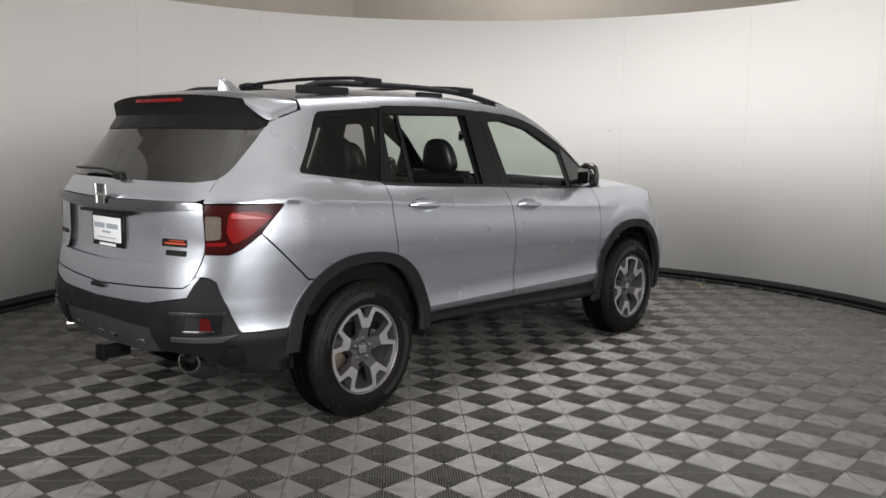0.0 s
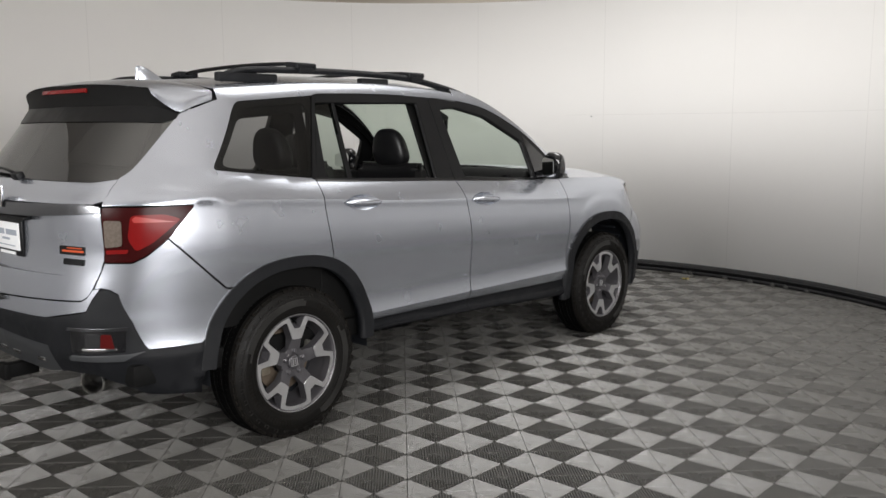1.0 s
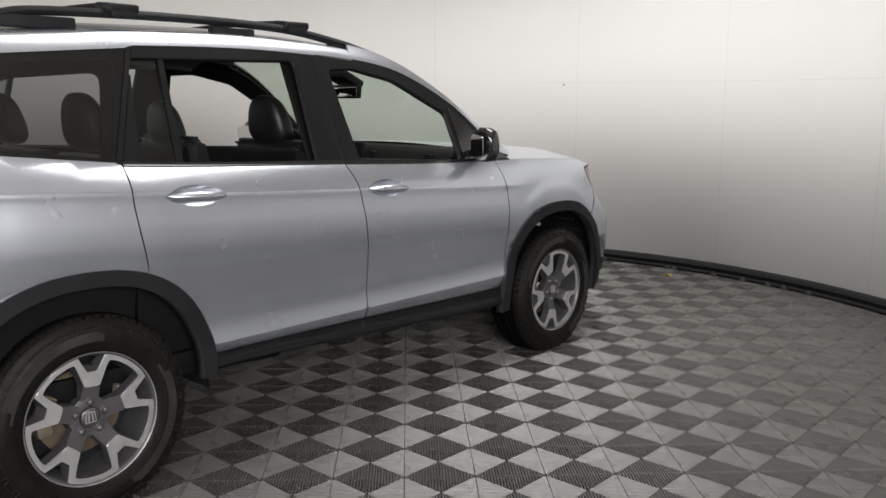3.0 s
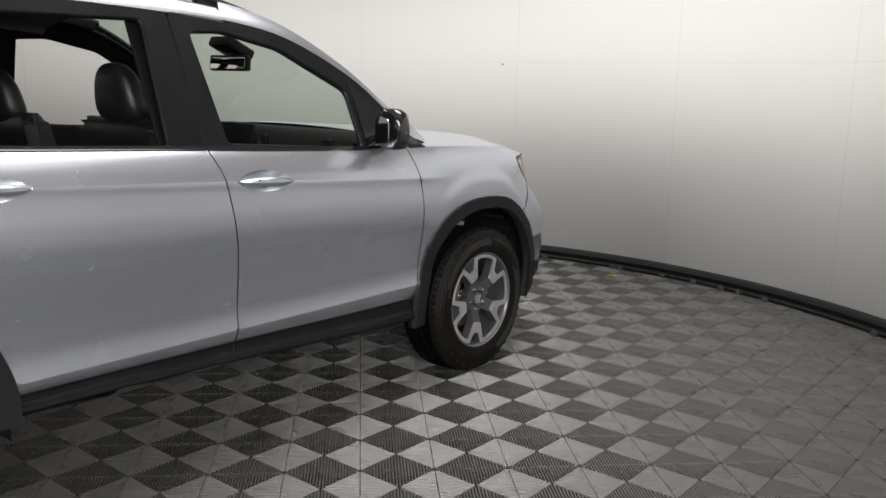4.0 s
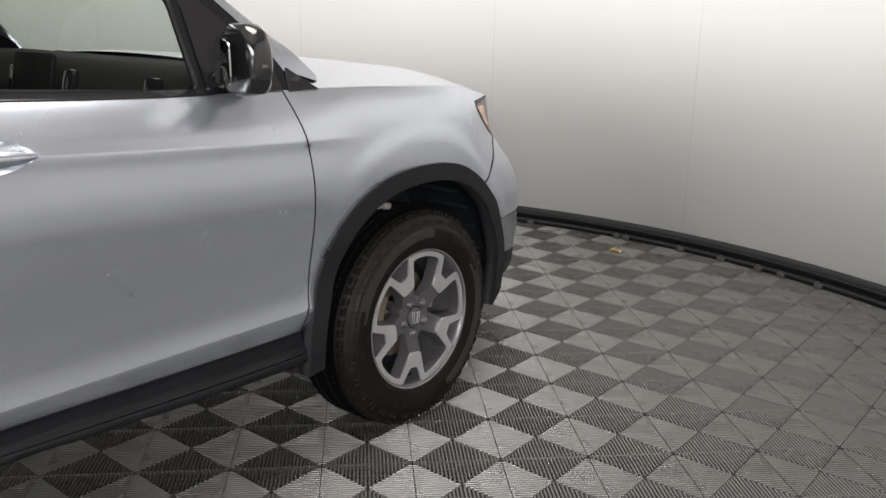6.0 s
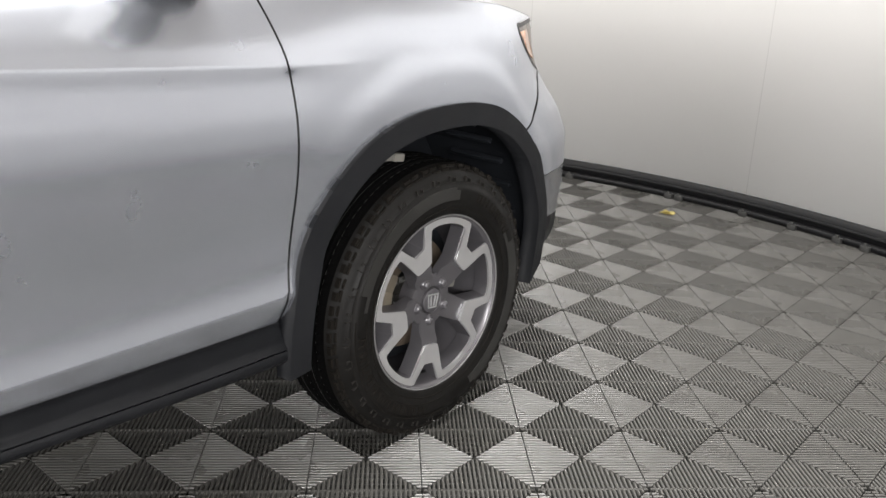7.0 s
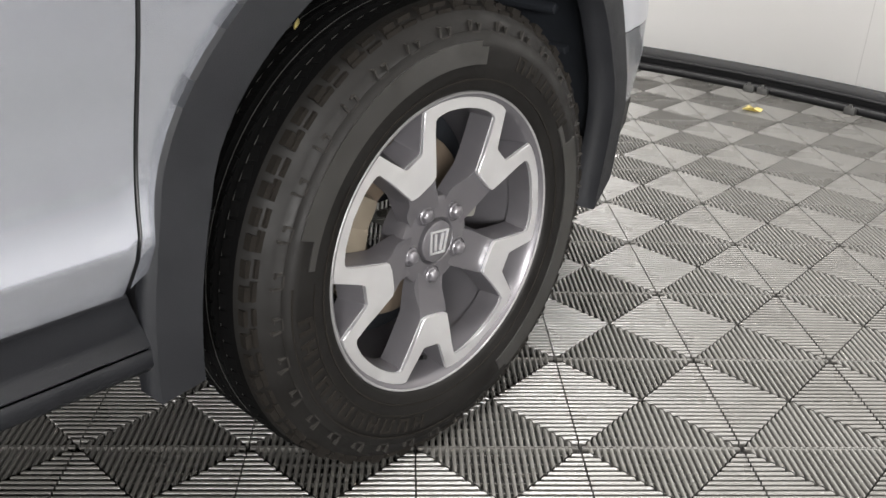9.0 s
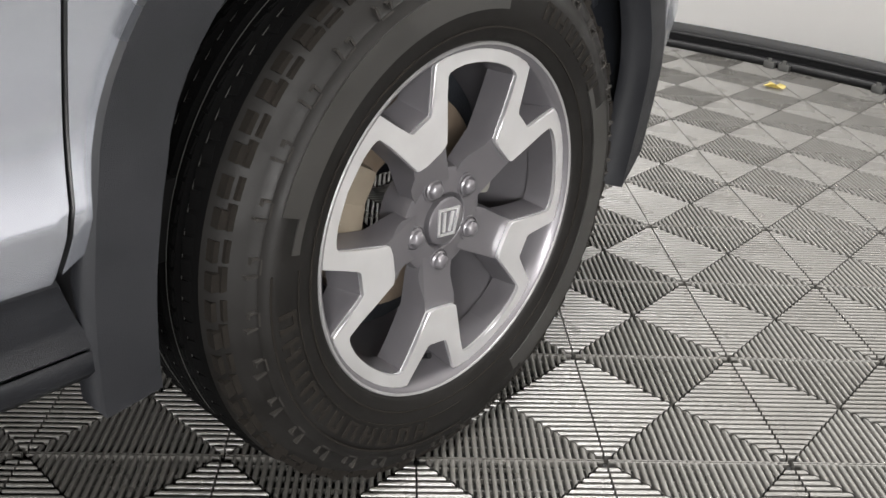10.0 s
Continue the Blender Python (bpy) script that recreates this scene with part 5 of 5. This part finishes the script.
box(bm, (0.001, 2.003, 1.515), (0.225, 0.004, 0.055), (-6, 0, 8), 0.002)
part("mirror_glass", bm, MIRROR, rvm)
bm = bmesh.new()
box(bm, (0.0, 2.03, 1.585), (0.16, 0.16, 0.05), (-25, 0, 0), 0.015)
part("camera_pod", bm, SATIN, car)
# headliner, floor, inner door cards
rows = []
for y in [-0.26 + 0.1 * k for k in range(18)]:
    r = roof_row(min(y, 1.5))
    drop = 0.055
    rows.append([(p.x * 0.965, y, p.z - drop) for p in r[2:-2]])
sweep("headliner", rows, HEADLINER)
bm = bmesh.new()
box(bm, (0, 0.85, 0.45), (1.72, 3.3, 0.10), (0, 0, 0), 0.02)
part("cabin_floor", bm, CABIN, car)
for s in (1, -1):
    for y0, y1 in ((0.24, 1.22), (1.27, 2.28)):
        cushion("door_card", [(y0, 0.50), (y0, 1.215), (y1, 1.150), (y1, 0.50)], s * 0.835, 0.045, CABIN, bevel=0.015)
    panel("pillar_trim", [(1.10, 1.66), (1.30, 1.66), (1.34, 1.20), (1.10, 1.20)], CABIN, car, s, off=-0.05, thick=0.02)
    panel("pillar_trim", [*[(a - 0.025, b - 0.012) for a, b in FRONT_TOP if a > 1.45], (2.36, 1.17), *[(a - 0.005, b - 0.01) for a, b in PILLAR[::-1] if 1.50 < a < 2.40]], CABIN, car, s, off=-0.028, thick=0.02, step=0.025)
    panel("quarter_trim", [(-0.60, 0.60), (-0.52, 1.60), (0.30, 1.66), (0.20, 0.60)], CABIN, car, s, [rounded([(-0.32, 1.335), (-0.12, 1.575), (0.25, 1.605), (0.165, 1.275)], 0.05)], off=-0.06, thick=0.02)
bm = bmesh.new()
box(bm, (0, -0.25, 0.95), (1.40, 1.1, 0.03), (0, 0, 0), 0.01)
part("parcel_shelf", bm, CABIN, car)

# ---- booth details ----
def band(name, r0, r1, z0, z1, mat, label, a0=A0, a1=A1):
    return tagged(arc_wall(name, r0, r1, z0, z1, mat, a0=a0, a1=a1), label, "trim", kind="structure")


band("baseboard", RADIUS - 0.012, RADIUS - 0.001, 0.0, 0.101, BLACK, "black rubber skirting of the curved wall")
band("trim", RADIUS - 0.045, RADIUS - 0.0135, 0.0, 0.030, BLACK, "black floor track under the curved wall")
band("trim", RADIUS - 0.028, RADIUS - 0.0135, 0.052, 0.066, BLACK, "black ridge of the wall skirting")
GALV = material("dull_zinc", (0.10, 0.10, 0.097), 0.5, metal=0.7, vary=0.2, scale=60)
JOINT = material("wall_joint", (0.68, 0.67, 0.655), 0.8)
first = None
for a in (99.2, 90.1, 89.2, 83.7, 79.7, 76.2, 74.1, 70.8, 120, 135, 150, 165, 180, 58, 44):
    t = radians(a)
    if first is None:
        bm = bmesh.new()
        box(bm, (0, 0, 0.014), (0.022, 0.045, 0.028), (0, 0, 0), 0.003)
        box(bm, (-0.006, 0, 0.034), (0.010, 0.016, 0.016), (0, 0, 0), 0.003)
        first = tagged(finish("wall_bracket", bm, GALV), "small grey metal bracket at the foot of the wall", "bracket", "wall brackets")
        first.matrix_basis = pose(CX + (RADIUS - 0.062) * math.cos(t), CY + (RADIUS - 0.062) * math.sin(t), 0, 0, 0, a)
    else:
        copy_thing(first, pose(CX + (RADIUS - 0.062) * math.cos(t), CY + (RADIUS - 0.062) * math.sin(t), 0, 0, 0, a))
wall = bpy.data.objects["wall_curved"]
for a in (84.1, 104.1, 124.1, 144.1, 164.1, 184.1, 64.1, 44.1, 24.1):
    j = arc_wall("joint", RADIUS - 0.0006, RADIUS + 0.01, 0.09, RIM - 0.002, JOINT, 1, radians(a), radians(a + 0.045))
    j.parent = wall
j = arc_wall("joint", RADIUS - 0.0006, RADIUS + 0.01, 1.618, 1.6205, JOINT, 60, radians(40), radians(110))
j.parent = wall
bm = bmesh.new()
bmesh.ops.create_uvsphere(bm, u_segments=12, v_segments=8, radius=0.007)
scr = tagged(finish("wall_screw", bm, BLACK), "small dark screw head on the white wall", "screw")
scr.location = (-0.815, 5.405, 1.60)

# the dim shop round the booth
for name, c, s in (("wall_east", (9.05, 0, 2.7), (0.1, 18, 5.4)), ("wall_south", (0, -9.05, 2.7), (18, 0.1, 5.4)), ("wall_west", (-9.05, 0, 2.7), (0.1, 18, 5.4)), ("wall_north", (0, 9.05, 2.7), (18, 0.1, 5.4)), ("ceiling", (0, 0, 5.45), (18.2, 18.2, 0.1))):
    bm = bmesh.new()
    box(bm, c, s)
    tagged(finish(name, bm, CEIL if name == "ceiling" else SHOP, smooth=False), "plain dim grey shop wall" if "wall" in name else "plain dim shop ceiling", name.split("_")[0], kind="structure")

# fallen leaf near the wall
LEAF = material("yellow_dry_leaf", (0.55, 0.46, 0.17), 0.7, vary=0.3, scale=60)
bm = bmesh.new()
rim = []
for k in range(22):
    a = 2 * math.pi * k / 22
    r = 0.026 * (1 + 0.35 * math.cos(3 * a + 0.4) + 0.12 * math.sin(7 * a))
    rim.append(bm.verts.new((r * math.cos(a) * 1.25, r * math.sin(a), 0.006 + 0.014 * abs(math.sin(1.5 * a + 0.5)))))
mid = bm.verts.new((0, 0, 0.003))
for k in range(22):
    bm.faces.new((rim[k], rim[(k + 1) % 22], mid))
bmesh.ops.solidify(bm, geom=bm.faces[:], thickness=0.001)
leaf = tagged(finish("dry_leaf", bm, LEAF), "small curled yellow dry leaf on the floor", "leaf")
leaf.location = (0.414, 5.216, 0.001)

# a small bit of leaf lying on the front tyre's tread
bm = bmesh.new()
spine = [bm.verts.new((0, 0.013 * (k / 5 - 0.5) * 2, 0.0035 + 0.002 * math.sin(math.pi * k / 5))) for k in range(6)]
for s in (1, -1):
    edge = [bm.verts.new((s * 0.0042 * math.sin(math.pi * (k + 0.3) / 5.6), 0.013 * (k / 5 - 0.5) * 2, 0.002)) for k in range(6)]
    for k in range(5):
        bm.faces.new((spine[k], spine[k + 1], edge[k + 1], edge[k])[::s])
bmesh.ops.solidify(bm, geom=bm.faces[:], thickness=0.0008)
bit = tagged(finish("dry_leaf", bm, LEAF), "narrow yellow bit of leaf lying on the tyre tread", "leaf")
bit.matrix_basis = pose(0.812, WB + 0.3765 * math.cos(radians(117)), HUB_Z + 0.3765 * math.sin(radians(117)), 27, 0, 0) @ pose(0, 0, 0, 0, 0, 35)
